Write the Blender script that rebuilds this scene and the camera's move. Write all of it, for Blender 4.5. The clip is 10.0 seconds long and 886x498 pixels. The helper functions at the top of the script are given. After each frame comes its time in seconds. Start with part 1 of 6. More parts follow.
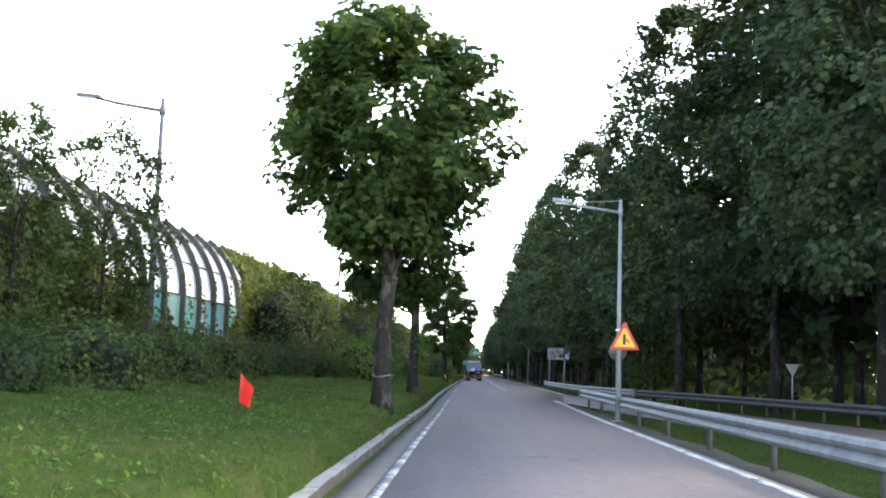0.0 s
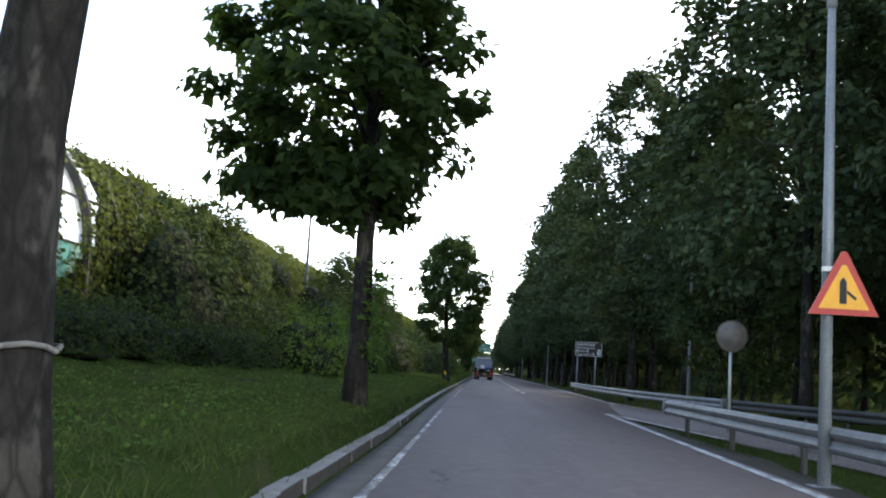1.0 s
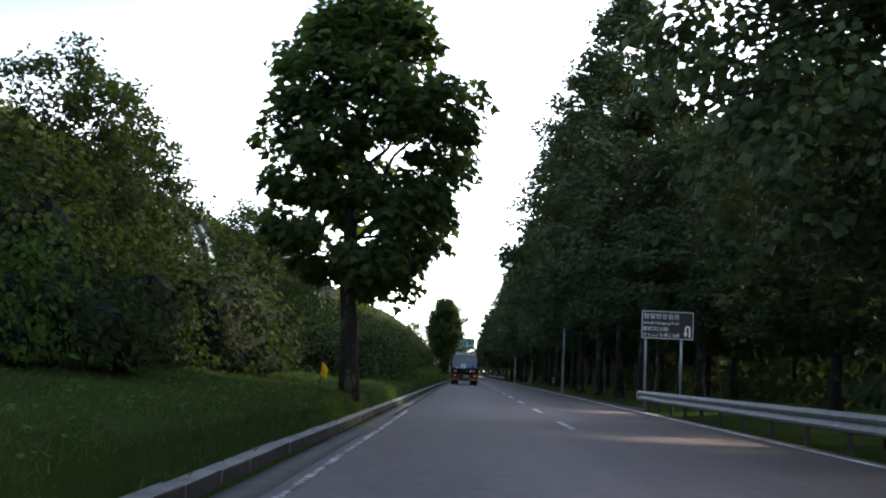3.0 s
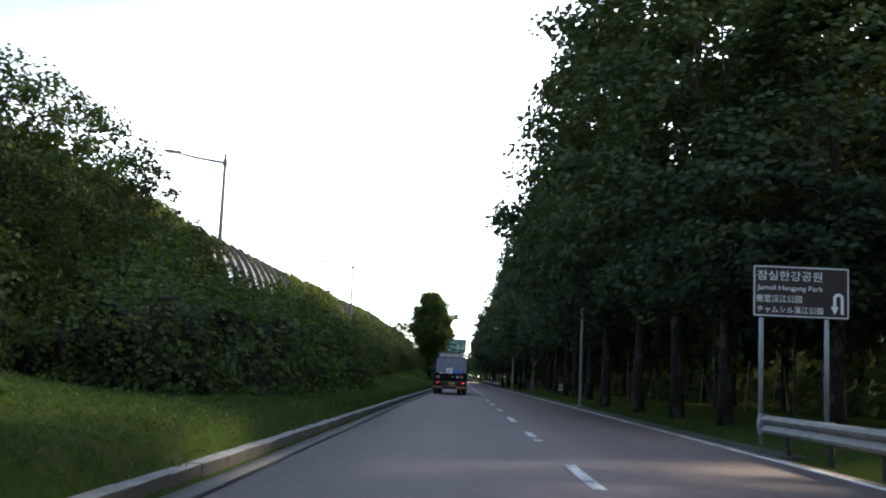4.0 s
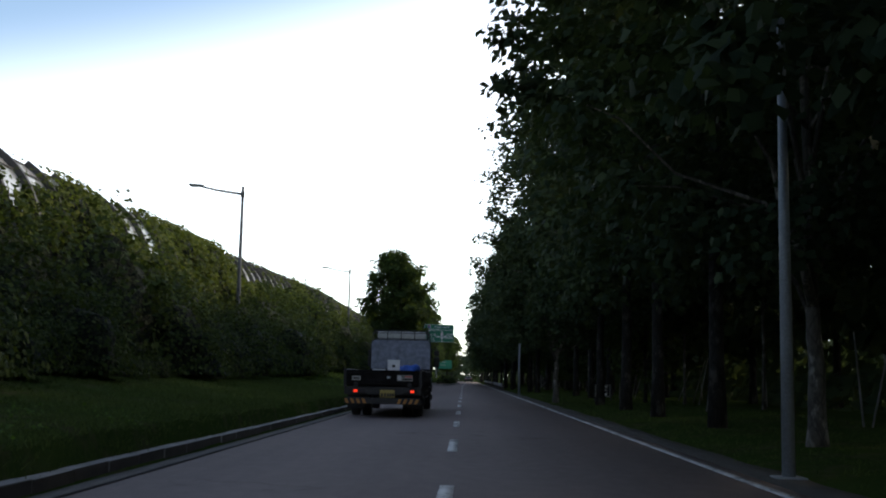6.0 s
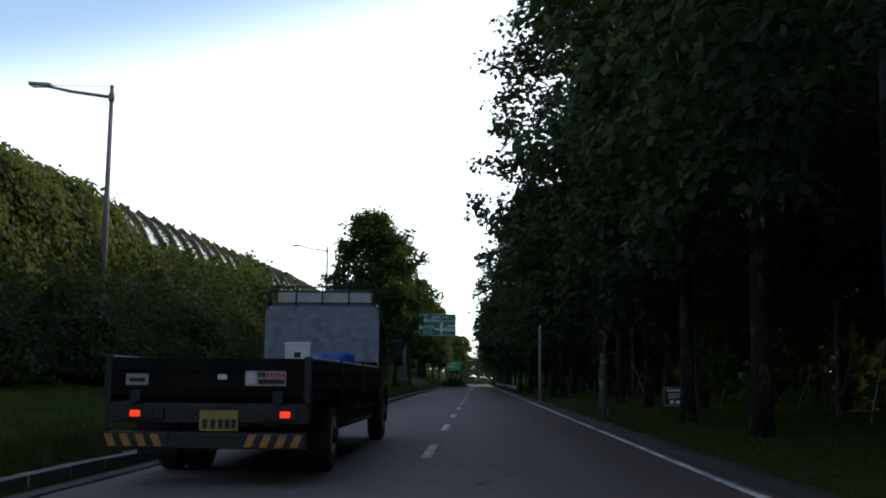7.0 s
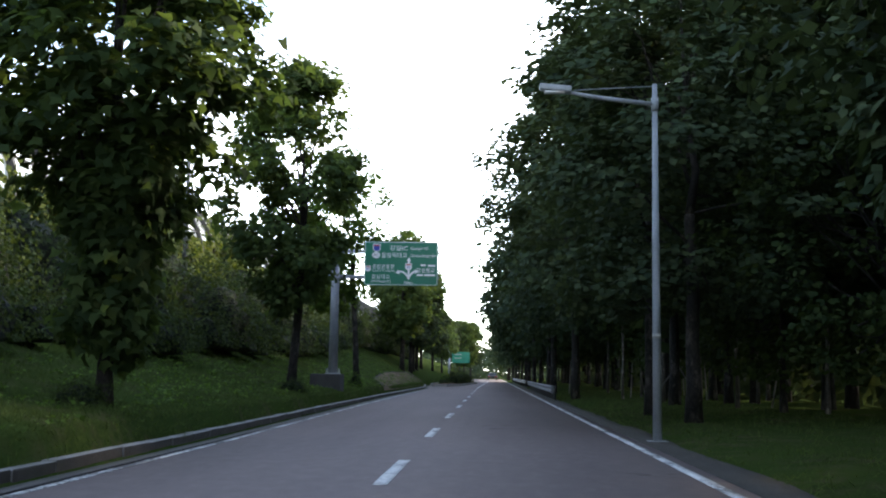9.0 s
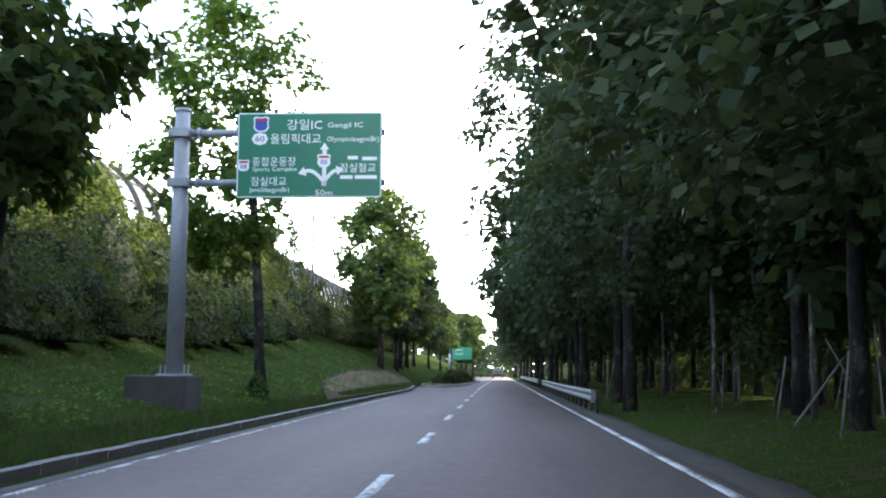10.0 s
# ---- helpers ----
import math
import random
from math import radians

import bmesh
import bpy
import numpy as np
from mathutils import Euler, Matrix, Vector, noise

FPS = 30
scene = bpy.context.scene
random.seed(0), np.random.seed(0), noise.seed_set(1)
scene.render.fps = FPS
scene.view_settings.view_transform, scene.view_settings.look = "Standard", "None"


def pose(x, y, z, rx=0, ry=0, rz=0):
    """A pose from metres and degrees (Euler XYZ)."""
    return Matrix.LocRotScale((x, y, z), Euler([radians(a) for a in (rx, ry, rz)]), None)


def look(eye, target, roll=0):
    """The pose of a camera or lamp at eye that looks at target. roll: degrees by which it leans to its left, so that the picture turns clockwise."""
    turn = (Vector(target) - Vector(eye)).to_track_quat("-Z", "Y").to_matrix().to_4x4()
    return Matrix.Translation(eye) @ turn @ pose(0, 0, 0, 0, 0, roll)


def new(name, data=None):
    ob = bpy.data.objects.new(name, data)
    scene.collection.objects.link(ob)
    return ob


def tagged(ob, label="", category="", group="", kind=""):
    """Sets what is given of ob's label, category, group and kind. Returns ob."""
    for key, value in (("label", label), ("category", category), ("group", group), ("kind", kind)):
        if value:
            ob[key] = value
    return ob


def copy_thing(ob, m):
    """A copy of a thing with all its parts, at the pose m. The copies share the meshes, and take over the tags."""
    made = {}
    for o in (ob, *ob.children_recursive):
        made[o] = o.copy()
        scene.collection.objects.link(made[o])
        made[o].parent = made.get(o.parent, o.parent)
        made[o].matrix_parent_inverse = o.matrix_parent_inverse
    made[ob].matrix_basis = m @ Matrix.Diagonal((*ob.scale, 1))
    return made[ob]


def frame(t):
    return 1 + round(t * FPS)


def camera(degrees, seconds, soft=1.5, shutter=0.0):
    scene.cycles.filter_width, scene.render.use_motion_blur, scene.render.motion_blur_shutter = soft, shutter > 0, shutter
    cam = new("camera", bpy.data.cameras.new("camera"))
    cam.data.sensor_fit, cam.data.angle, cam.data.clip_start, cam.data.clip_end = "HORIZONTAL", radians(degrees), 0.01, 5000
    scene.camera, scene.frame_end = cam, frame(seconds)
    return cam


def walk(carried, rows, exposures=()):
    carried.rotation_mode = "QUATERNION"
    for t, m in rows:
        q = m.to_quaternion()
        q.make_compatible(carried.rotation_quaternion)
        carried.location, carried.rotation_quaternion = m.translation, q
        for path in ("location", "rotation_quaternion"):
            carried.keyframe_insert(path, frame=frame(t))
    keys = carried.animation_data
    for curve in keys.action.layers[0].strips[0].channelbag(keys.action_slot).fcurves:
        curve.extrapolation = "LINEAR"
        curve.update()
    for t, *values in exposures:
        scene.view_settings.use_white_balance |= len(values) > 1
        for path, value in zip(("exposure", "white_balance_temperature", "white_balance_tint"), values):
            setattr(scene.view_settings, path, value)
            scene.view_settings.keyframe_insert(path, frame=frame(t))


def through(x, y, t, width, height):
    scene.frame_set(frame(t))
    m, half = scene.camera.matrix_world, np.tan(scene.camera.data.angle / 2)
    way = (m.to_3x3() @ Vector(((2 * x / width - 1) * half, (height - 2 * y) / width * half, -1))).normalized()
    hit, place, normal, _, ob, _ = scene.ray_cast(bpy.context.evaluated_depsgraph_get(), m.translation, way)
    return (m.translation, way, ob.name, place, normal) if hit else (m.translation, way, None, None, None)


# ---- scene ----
cam = camera(45.25, 10.0, 2.0)
PATH = [  # seconds, eye, target, roll
    (0, (0.912, 1.255, 1.235), (0.619, 11.187, 2.366), 1.89),
    (0.5, (1.036, 9.760, 1.195), (0.681, 19.688, 2.335), 2.12),
    (1, (0.985, 18.30, 1.10), (0.573, 28.225, 2.205), 3.3),
    (1.5, (1.136, 27.586, 1.099), (0.739, 37.515, 2.220), 2.51),
    (2, (1.122, 36.979, 1.021), (0.772, 46.908, 2.159), 2.06),
    (3.5, (1.502, 62.673, 0.917), (1.291, 72.604, 2.070), 3.04),
    (4, (1.887, 71.326, 1.010), (1.681, 81.253, 2.205), 2.57),
    (4.5, (2.256, 79.939, 1.042), (2.053, 89.864, 2.248), 2.58),
    (5, (2.614, 88.547, 1.072), (2.459, 98.483, 2.188), 2.32),
    (5.5, (3.020, 97.232, 1.113), (2.887, 107.166, 2.252), 1.64),
    (6.8, (3.912, 119.604, 1.022), (3.593, 129.518, 2.292), 0.61),
    (7, (3.968, 123.193, 1.044), (3.640, 133.112, 2.268), 0.55),
    (7.5, (4.109, 132.376, 1.065), (3.750, 142.300, 2.243), 0.27),
    (8, (4.208, 141.226, 1.037), (3.798, 151.147, 2.219), 0.31),
    (8.5, (4.278, 150.094, 1.048), (3.818, 160.010, 2.255), 0.74),
    (9, (4.347, 159.297, 1.073), (3.882, 169.218, 2.241), 0.90),
    (9.5, (4.482, 168.416, 1.102), (3.946, 178.336, 2.242), 0.06),
    (10, (4.450, 177.124, 1.106), (3.945, 187.046, 2.253), 0.28),
]
EXPOSURES = [(t, stops + 0.36, 7200, 12.5) for t, stops in (
    (0.0, 2.05), (0.5, 1.55), (1.0, 1.4), (1.5, 1.6), (2.0, 1.15), (3.5, 0.95), (4.0, 1.05), (4.5, 0.5), (5.0, 0.1), (5.5, 0.05),
    (7.0, 0.1), (7.5, 0.25), (8.0, 0.55), (8.5, 1.1), (9.0, 1.65), (9.5, 2.2), (10.0, 2.6))]
walk(cam, [(t, look(eye, target, roll)) for t, eye, target, roll in PATH], EXPOSURES)


# ---- world, sun, exposure ----
SUN_AZ, SUN_EL = radians(58), radians(30)      # the sun stands ahead and to the right, behind haze
world = bpy.data.worlds.new("sky")
scene.world = world
world.use_nodes = True
wn = world.node_tree.nodes
wn.clear()
sky = wn.new("ShaderNodeTexSky")
sky.sky_type, sky.sun_disc = "NISHITA", False
sky.sun_elevation, sky.sun_rotation = SUN_EL, SUN_AZ
sky.air_density, sky.dust_density, sky.ozone_density = 1.0, 0.3, 2.0
bg = wn.new("ShaderNodeBackground")
bg.inputs["Strength"].default_value = 0.15
veil = wn.new("ShaderNodeBackground")          # thin cloud and haze over the blue, thickest near the horizon
veil.inputs["Color"].default_value = (1.0, 0.995, 0.99, 1)
where = wn.new("ShaderNodeTexCoord")
split = wn.new("ShaderNodeSeparateXYZ")
haze = wn.new("ShaderNodeMapRange")
haze.interpolation_type = "SMOOTHSTEP"
for slot, value in (("From Min", 0.26), ("From Max", 0.42), ("To Min", 1.20), ("To Max", 0.12)):
    haze.inputs[slot].default_value = value
world.node_tree.links.new(where.outputs["Generated"], split.inputs[0])
lower = wn.new("ShaderNodeMath")               # the haze stands higher on the sun's side
lower.operation = "MULTIPLY_ADD"
lower.inputs[1].default_value = -0.28
world.node_tree.links.new(split.outputs["X"], lower.inputs[0])
world.node_tree.links.new(split.outputs["Z"], lower.inputs[2])
world.node_tree.links.new(lower.outputs[0], haze.inputs["Value"])
world.node_tree.links.new(haze.outputs[0], veil.inputs["Strength"])
both = wn.new("ShaderNodeAddShader")
wo = wn.new("ShaderNodeOutputWorld")
clear = wn.new("ShaderNodeMix")                # a deep, clear blue where the haze thins
clear.data_type, clear.blend_type = "RGBA", "MULTIPLY"
clear.inputs[0].default_value = 1.0
clear.inputs[7].default_value = (0.68, 0.90, 1.0, 1)
world.node_tree.links.new(sky.outputs[0], clear.inputs[6])
world.node_tree.links.new(clear.outputs[2], bg.inputs["Color"])
world.node_tree.links.new(bg.outputs[0], both.inputs[0])
world.node_tree.links.new(veil.outputs[0], both.inputs[1])
world.node_tree.links.new(both.outputs[0], wo.inputs["Surface"])

sun_data = bpy.data.lights.new("sun", "SUN")
sun_data.energy, sun_data.angle, sun_data.color = 2.2, radians(6), (1.0, 0.93, 0.80)
sun = new("sun", sun_data)
sun.matrix_world = look((40, 60, 60), (40 - math.sin(SUN_AZ) * math.cos(SUN_EL) * 10, 60 - math.cos(SUN_AZ) * math.cos(SUN_EL) * 10, 60 - math.sin(SUN_EL) * 10))


# ---- materials ----
class Mat:
    """A small helper for node materials."""

    def __init__(self, name):
        self.m = bpy.data.materials.new(name)
        self.m.use_nodes = True
        self.t = self.m.node_tree
        self.n = self.t.nodes
        self.p = self.n["Principled BSDF"]
        self.out = self.n["Material Output"]

    def link(self, a, b):
        self.t.links.new(a, b)

    def node(self, kind, **ins):
        nd = self.n.new(kind)
        for k, v in ins.items():
            nd.inputs[k.replace("_", " ")].default_value = v
        return nd

    def coords(self):
        return self.n.new("ShaderNodeTexCoord").outputs["Object"]

    def world_pos(self):
        return self.n.new("ShaderNodeNewGeometry").outputs["Position"]

    def noise(self, scale, detail=4, vec=None, stretch=None, rough=0.55):
        nd = self.node("ShaderNodeTexNoise", Scale=scale, Detail=detail, Roughness=rough)
        src = vec if vec is not None else self.world_pos()
        if stretch:
            mp = self.n.new("ShaderNodeMapping")
            mp.inputs["Scale"].default_value = stretch
            self.link(src, mp.inputs["Vector"])
            src = mp.outputs[0]
        self.link(src, nd.inputs["Vector"])
        return nd.outputs["Fac"]

    def ramp(self, fac, stops):
        r = self.n.new("ShaderNodeValToRGB")
        els = r.color_ramp.elements
        while len(els) < len(stops):
            els.new(0.5)
        for e, (pos, col) in zip(els, stops):
            e.position = pos
            e.color = (*col, 1) if len(col) == 3 else col
        self.link(fac, r.inputs["Fac"])
        return r.outputs["Color"]

    def mix(self, fac, a, b, mode="MIX"):
        x = self.n.new("ShaderNodeMix")
        x.data_type, x.blend_type = "RGBA", mode
        for sock, v in ((x.inputs[0], fac), (x.inputs[6], a), (x.inputs[7], b)):
            if isinstance(v, (int, float)):
                sock.default_value = v
            elif isinstance(v, tuple):
                sock.default_value = (*v, 1)
            else:
                self.link(v, sock)
        return x.outputs[2]

    def bump(self, height, strength=0.3, distance=0.02):
        b = self.node("ShaderNodeBump", Strength=strength, Distance=distance)
        self.link(height, b.inputs["Height"])
        self.link(b.outputs[0], self.p.inputs["Normal"])

    def set(self, color=None, rough=None, metal=None, spec=None):
        for key, v in (("Base Color", color), ("Roughness", rough), ("Metallic", metal), ("Specular IOR Level", spec)):
            if v is None:
                continue
            if isinstance(v, (int, float)):
                self.p.inputs[key].default_value = v
            elif isinstance(v, tuple):
                self.p.inputs[key].default_value = (*v, 1)
            else:
                self.link(v, self.p.inputs[key])
        return self


def plain(name, color, rough=0.6, metal=0.0, spread=0.25, scale=6.0, spec=0.4):
    """Paint, metal or plastic with a little mottling and grime."""
    k = Mat(name)
    dark = tuple(c * (1 - spread) for c in color)
    lite = tuple(min(1, c * (1 + spread * 0.6)) for c in color)
    f = k.noise(scale, 5, k.coords())
    k.set(k.ramp(f, [(0.3, dark), (0.7, lite)]), rough, metal, spec)
    return k.m


def leaf_material(name, dark, mid, light, through=(0.20, 0.30, 0.03), share=0.34):
    k = Mat(name)
    isl = k.n.new("ShaderNodeNewGeometry").outputs["Random Per Island"]
    col = k.ramp(isl, [(0.0, dark), (0.55, mid), (1.0, light)])
    big = k.noise(0.8, 3)
    col = k.mix(k.ramp(big, [(0.35, (0, 0, 0)), (0.7, (1, 1, 1))]), col, k.mix(0.5, col, mid))
    tone = k.ramp(k.n.new("ShaderNodeObjectInfo").outputs["Random"], [(0.0, (0.62, 0.66, 0.62)), (0.5, (1, 1, 1)), (1.0, (1.4, 1.3, 1.15))])
    col = k.mix(1.0, col, tone, "MULTIPLY")
    k.set(col, 0.72, 0, 0.06)
    tr = k.n.new("ShaderNodeBsdfTranslucent")
    k.link(k.mix(isl, tuple(c * 0.7 for c in through), through), tr.inputs["Color"])
    mx = k.n.new("ShaderNodeMixShader")
    mx.inputs[0].default_value = share
    k.link(k.p.outputs[0], mx.inputs[1])
    k.link(tr.outputs[0], mx.inputs[2])
    k.link(mx.outputs[0], k.out.inputs["Surface"])
    return k.m


def make_asphalt():
    k = Mat("asphalt")
    pos = k.world_pos()
    grain = k.noise(90, 3, pos)
    patch = k.noise(0.35, 5, pos, (1.0, 0.25, 1.0))
    track = k.noise(0.9, 4, pos, (1.0, 0.03, 1.0))
    col = k.ramp(patch, [(0.3, (0.072, 0.061, 0.065)), (0.72, (0.151, 0.130, 0.130))])
    col = k.mix(0.5, col, k.ramp(track, [(0.35, (0.080, 0.069, 0.075)), (0.65, (0.144, 0.126, 0.124))]))
    col = k.mix(0.35, col, k.ramp(grain, [(0.35, (0.053, 0.048, 0.049)), (0.7, (0.244, 0.212, 0.200))]))
    mid = k.noise(5.5, 6, pos, (1.0, 0.5, 1.0), 0.7)
    col = k.mix(0.18, col, k.ramp(mid, [(0.3, (0.053, 0.047, 0.048)), (0.5, (0.111, 0.098, 0.097)), (0.72, (0.225, 0.195, 0.188))]))
    v = k.node("ShaderNodeTexVoronoi", Scale=0.22)
    v.feature = "DISTANCE_TO_EDGE"
    wob = k.n.new("ShaderNodeVectorMath")
    nz = k.n.new("ShaderNodeTexNoise")
    nz.inputs["Scale"].default_value = 1.4
    k.link(pos, nz.inputs["Vector"])
    k.link(pos, wob.inputs[0])
    k.link(nz.outputs["Color"], wob.inputs[1])
    k.link(wob.outputs[0], v.inputs["Vector"])
    crack = k.ramp(v.outputs["Distance"], [(0.0, (1, 1, 1)), (0.006, (0, 0, 0))])
    some = k.ramp(k.noise(0.16, 2, pos), [(0.55, (0, 0, 0)), (0.62, (1, 1, 1))])
    col = k.mix(k.mix(1.0, crack, some, "MULTIPLY"), col, (0.040, 0.036, 0.035))
    k.set(k.mix(1.0, col, (1.42, 1.32, 1.26), "MULTIPLY"), 0.9, 0, 0.15)
    k.bump(grain, 0.35, 0.01)
    return k.m


def make_concrete(name, base, moss=0.3):
    k = Mat(name)
    pos = k.world_pos()
    a = k.noise(2.2, 6, pos)
    b = k.noise(45, 4, pos)
    c = tuple(base)
    col = k.ramp(a, [(0.25, tuple(v * 0.55 for v in c)), (0.6, c), (0.85, tuple(v * 1.2 for v in c))])
    col = k.mix(0.3, col, k.ramp(b, [(0.3, tuple(v * 0.5 for v in c)), (0.7, tuple(v * 1.3 for v in c))]))
    st = k.noise(0.9, 5, pos, (1, 1, 2.5))
    col = k.mix(k.ramp(st, [(0.55, (0, 0, 0)), (0.75, (moss, moss, moss))]), col, (0.05, 0.055, 0.03))
    rnd = k.n.new("ShaderNodeObjectInfo").outputs["Random"]
    col = k.mix(k.ramp(rnd, [(0, (0, 0, 0)), (1, (0.3, 0.3, 0.3))]), col, tuple(v * 0.6 for v in c))
    k.set(col, 0.9, 0, 0.25)
    k.bump(b, 0.4, 0.012)
    return k.m


def make_ground():
    k = Mat("grass_ground")
    pos = k.world_pos()
    a = k.noise(0.45, 5, pos)
    b = k.noise(14, 5, pos)
    c = k.noise(2.4, 4, pos)
    col = k.ramp(b, [(0.25, (0.015, 0.025, 0.008)), (0.6, (0.036, 0.053, 0.014)), (0.85, (0.064, 0.081, 0.024))])
    col = k.mix(k.ramp(c, [(0.48, (0, 0, 0)), (0.66, (1.013, 1.125, 0.900))]), col, (0.053, 0.052, 0.026))
    col = k.mix(k.ramp(a, [(0.4, (0, 0, 0)), (0.65, (0.945, 1.050, 0.840))]), col, (0.029, 0.048, 0.012))
    k.set(col, 1.0, 0, 0.0)
    k.bump(b, 0.8, 0.05)
    return k.m


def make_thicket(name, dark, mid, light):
    """A thicket's depth: overlapping leaves too fine to tell apart, gap shade painted black."""
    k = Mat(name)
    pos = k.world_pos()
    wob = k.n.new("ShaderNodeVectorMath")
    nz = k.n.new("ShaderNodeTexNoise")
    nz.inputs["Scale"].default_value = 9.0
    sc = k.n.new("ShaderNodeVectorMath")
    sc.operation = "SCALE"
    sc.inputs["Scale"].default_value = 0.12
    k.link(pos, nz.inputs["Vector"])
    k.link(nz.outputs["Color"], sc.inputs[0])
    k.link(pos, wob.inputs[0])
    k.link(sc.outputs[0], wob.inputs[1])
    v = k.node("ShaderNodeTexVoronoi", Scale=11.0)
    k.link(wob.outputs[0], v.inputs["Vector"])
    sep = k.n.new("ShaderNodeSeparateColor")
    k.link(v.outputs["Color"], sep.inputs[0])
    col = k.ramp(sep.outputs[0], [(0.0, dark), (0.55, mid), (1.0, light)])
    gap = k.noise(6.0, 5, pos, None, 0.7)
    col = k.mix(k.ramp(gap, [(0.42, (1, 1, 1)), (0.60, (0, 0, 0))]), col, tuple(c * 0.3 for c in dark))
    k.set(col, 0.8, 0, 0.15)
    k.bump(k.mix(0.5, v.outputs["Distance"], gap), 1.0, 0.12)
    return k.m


def make_soil(name, c):
    k = Mat(name)
    pos = k.world_pos()
    a, b = k.noise(1.6, 5, pos), k.noise(20, 5, pos)
    col = k.ramp(a, [(0.3, tuple(v * 0.6 for v in c)), (0.7, c)])
    col = k.mix(0.4, col, k.ramp(b, [(0.3, tuple(v * 0.4 for v in c)), (0.75, tuple(v * 1.4 for v in c))]))
    k.set(col, 0.95, 0, 0.15)
    k.bump(b, 0.8, 0.03)
    return k.m


def make_bark(name, dark, lite, patch=0.5):
    k = Mat(name)
    pos = k.coords()
    a = k.noise(9, 7, pos, (1, 1, 0.3), 0.65)
    b = k.noise(4.2, 4, pos, (1, 1, 0.5))
    fine = k.noise(38, 4, pos, (1, 1, 0.4))
    col = k.ramp(a, [(0.34, dark), (0.68, tuple(0.82 * d + 0.18 * l for d, l in zip(dark, lite)))])
    v = k.node("ShaderNodeTexVoronoi", Scale=7.0)
    v.feature = "DISTANCE_TO_EDGE"
    mp = k.n.new("ShaderNodeMapping")
    mp.inputs["Scale"].default_value = (1, 1, 0.4)
    k.link(pos, mp.inputs["Vector"])
    k.link(mp.outputs[0], v.inputs["Vector"])
    furrow = k.ramp(v.outputs["Distance"], [(0.0, (1, 1, 1)), (0.10, (0, 0, 0))])
    col = k.mix(k.ramp(b, [(0.54, (0, 0, 0)), (0.60, (patch, patch, patch))]), col, lite)
    col = k.mix(0.15, col, k.ramp(fine, [(0.38, dark), (0.72, lite)]))
    col = k.mix(k.mix(0.6, (0.0, 0.0, 0.0), furrow), col, tuple(d * 0.6 for d in dark))
    k.set(col, 0.92, 0, 0.15)
    k.bump(k.mix(0.5, a, v.outputs["Distance"]), 0.9, 0.05)
    return k.m


def make_paint_line(name="worn_road_paint", shift=0.0):
    k = Mat(name)
    pos = k.world_pos()
    f = k.noise(16, 6, pos)
    g = k.noise(1.1, 4, pos)
    w = k.mix(0.5, f, g)
    col = k.ramp(w, [(0.41 + shift, (0.09, 0.088, 0.09)), (0.52 + shift, (0.52, 0.52, 0.51)), (0.8, (0.66, 0.66, 0.64))])
    k.set(col, 0.75, 0, 0.3)
    return k.m


def make_steel(name, c, rough=0.55, metal=0.6):
    k = Mat(name)
    pos = k.world_pos()
    a, b = k.noise(3.0, 5, pos, (1, 1, 0.4)), k.noise(40, 3, pos)
    col = k.ramp(a, [(0.3, tuple(v * 0.6 for v in c)), (0.7, c)])
    col = k.mix(0.25, col, k.ramp(b, [(0.4, tuple(v * 0.5 for v in c)), (0.7, tuple(min(1, v * 1.3) for v in c))]))
    k.set(col, rough, metal, 0.4)
    return k.m


def make_screen():
    """Milky acrylic sheet, streaked with dirt."""
    k = Mat("milky_acrylic")
    pos = k.world_pos()
    d = k.noise(1.2, 5, pos, (1, 1, 0.25))
    k.set(k.ramp(d, [(0.3, (0.40, 0.34, 0.31)), (0.7, (0.80, 0.75, 0.74))]), 0.35)
    tr = k.n.new("ShaderNodeBsdfTranslucent")
    tr.inputs["Color"].default_value = (0.85, 0.8, 0.79, 1)
    tp = k.n.new("ShaderNodeBsdfTransparent")
    tp.inputs["Color"].default_value = (0.9, 0.88, 0.87, 1)
    m1, m2 = k.n.new("ShaderNodeMixShader"), k.n.new("ShaderNodeMixShader")
    m1.inputs[0].default_value, m2.inputs[0].default_value = 0.62, 0.22
    k.link(k.p.outputs[0], m1.inputs[1])
    k.link(tr.outputs[0], m1.inputs[2])
    k.link(m1.outputs[0], m2.inputs[1])
    k.link(tp.outputs[0], m2.inputs[2])
    k.link(m2.outputs[0], k.out.inputs["Surface"])
    return k.m


def make_glass(name="window_glass"):
    k = Mat(name)
    k.set((0.02, 0.025, 0.03), 0.06, 0, 0.6)
    return k.m


def make_mural():
    k = Mat("painted_lower_panel")
    pos = k.world_pos()
    f = k.noise(0.25, 2, pos, (1, 1, 0.3))
    col = k.ramp(f, [(0.34, (0.46, 0.40, 0.38)), (0.44, (0.10, 0.40, 0.34)), (0.53, (0.09, 0.33, 0.30)), (0.60, (0.20, 0.22, 0.46)), (0.70, (0.48, 0.27, 0.21))])
    d = k.noise(3, 5, pos, (1, 1, 0.3))
    col = k.mix(k.ramp(d, [(0.4, (0, 0, 0)), (0.75, (0.7, 0.7, 0.7))]), col, (0.2, 0.19, 0.18))
    k.set(col, 0.7)
    return k.m


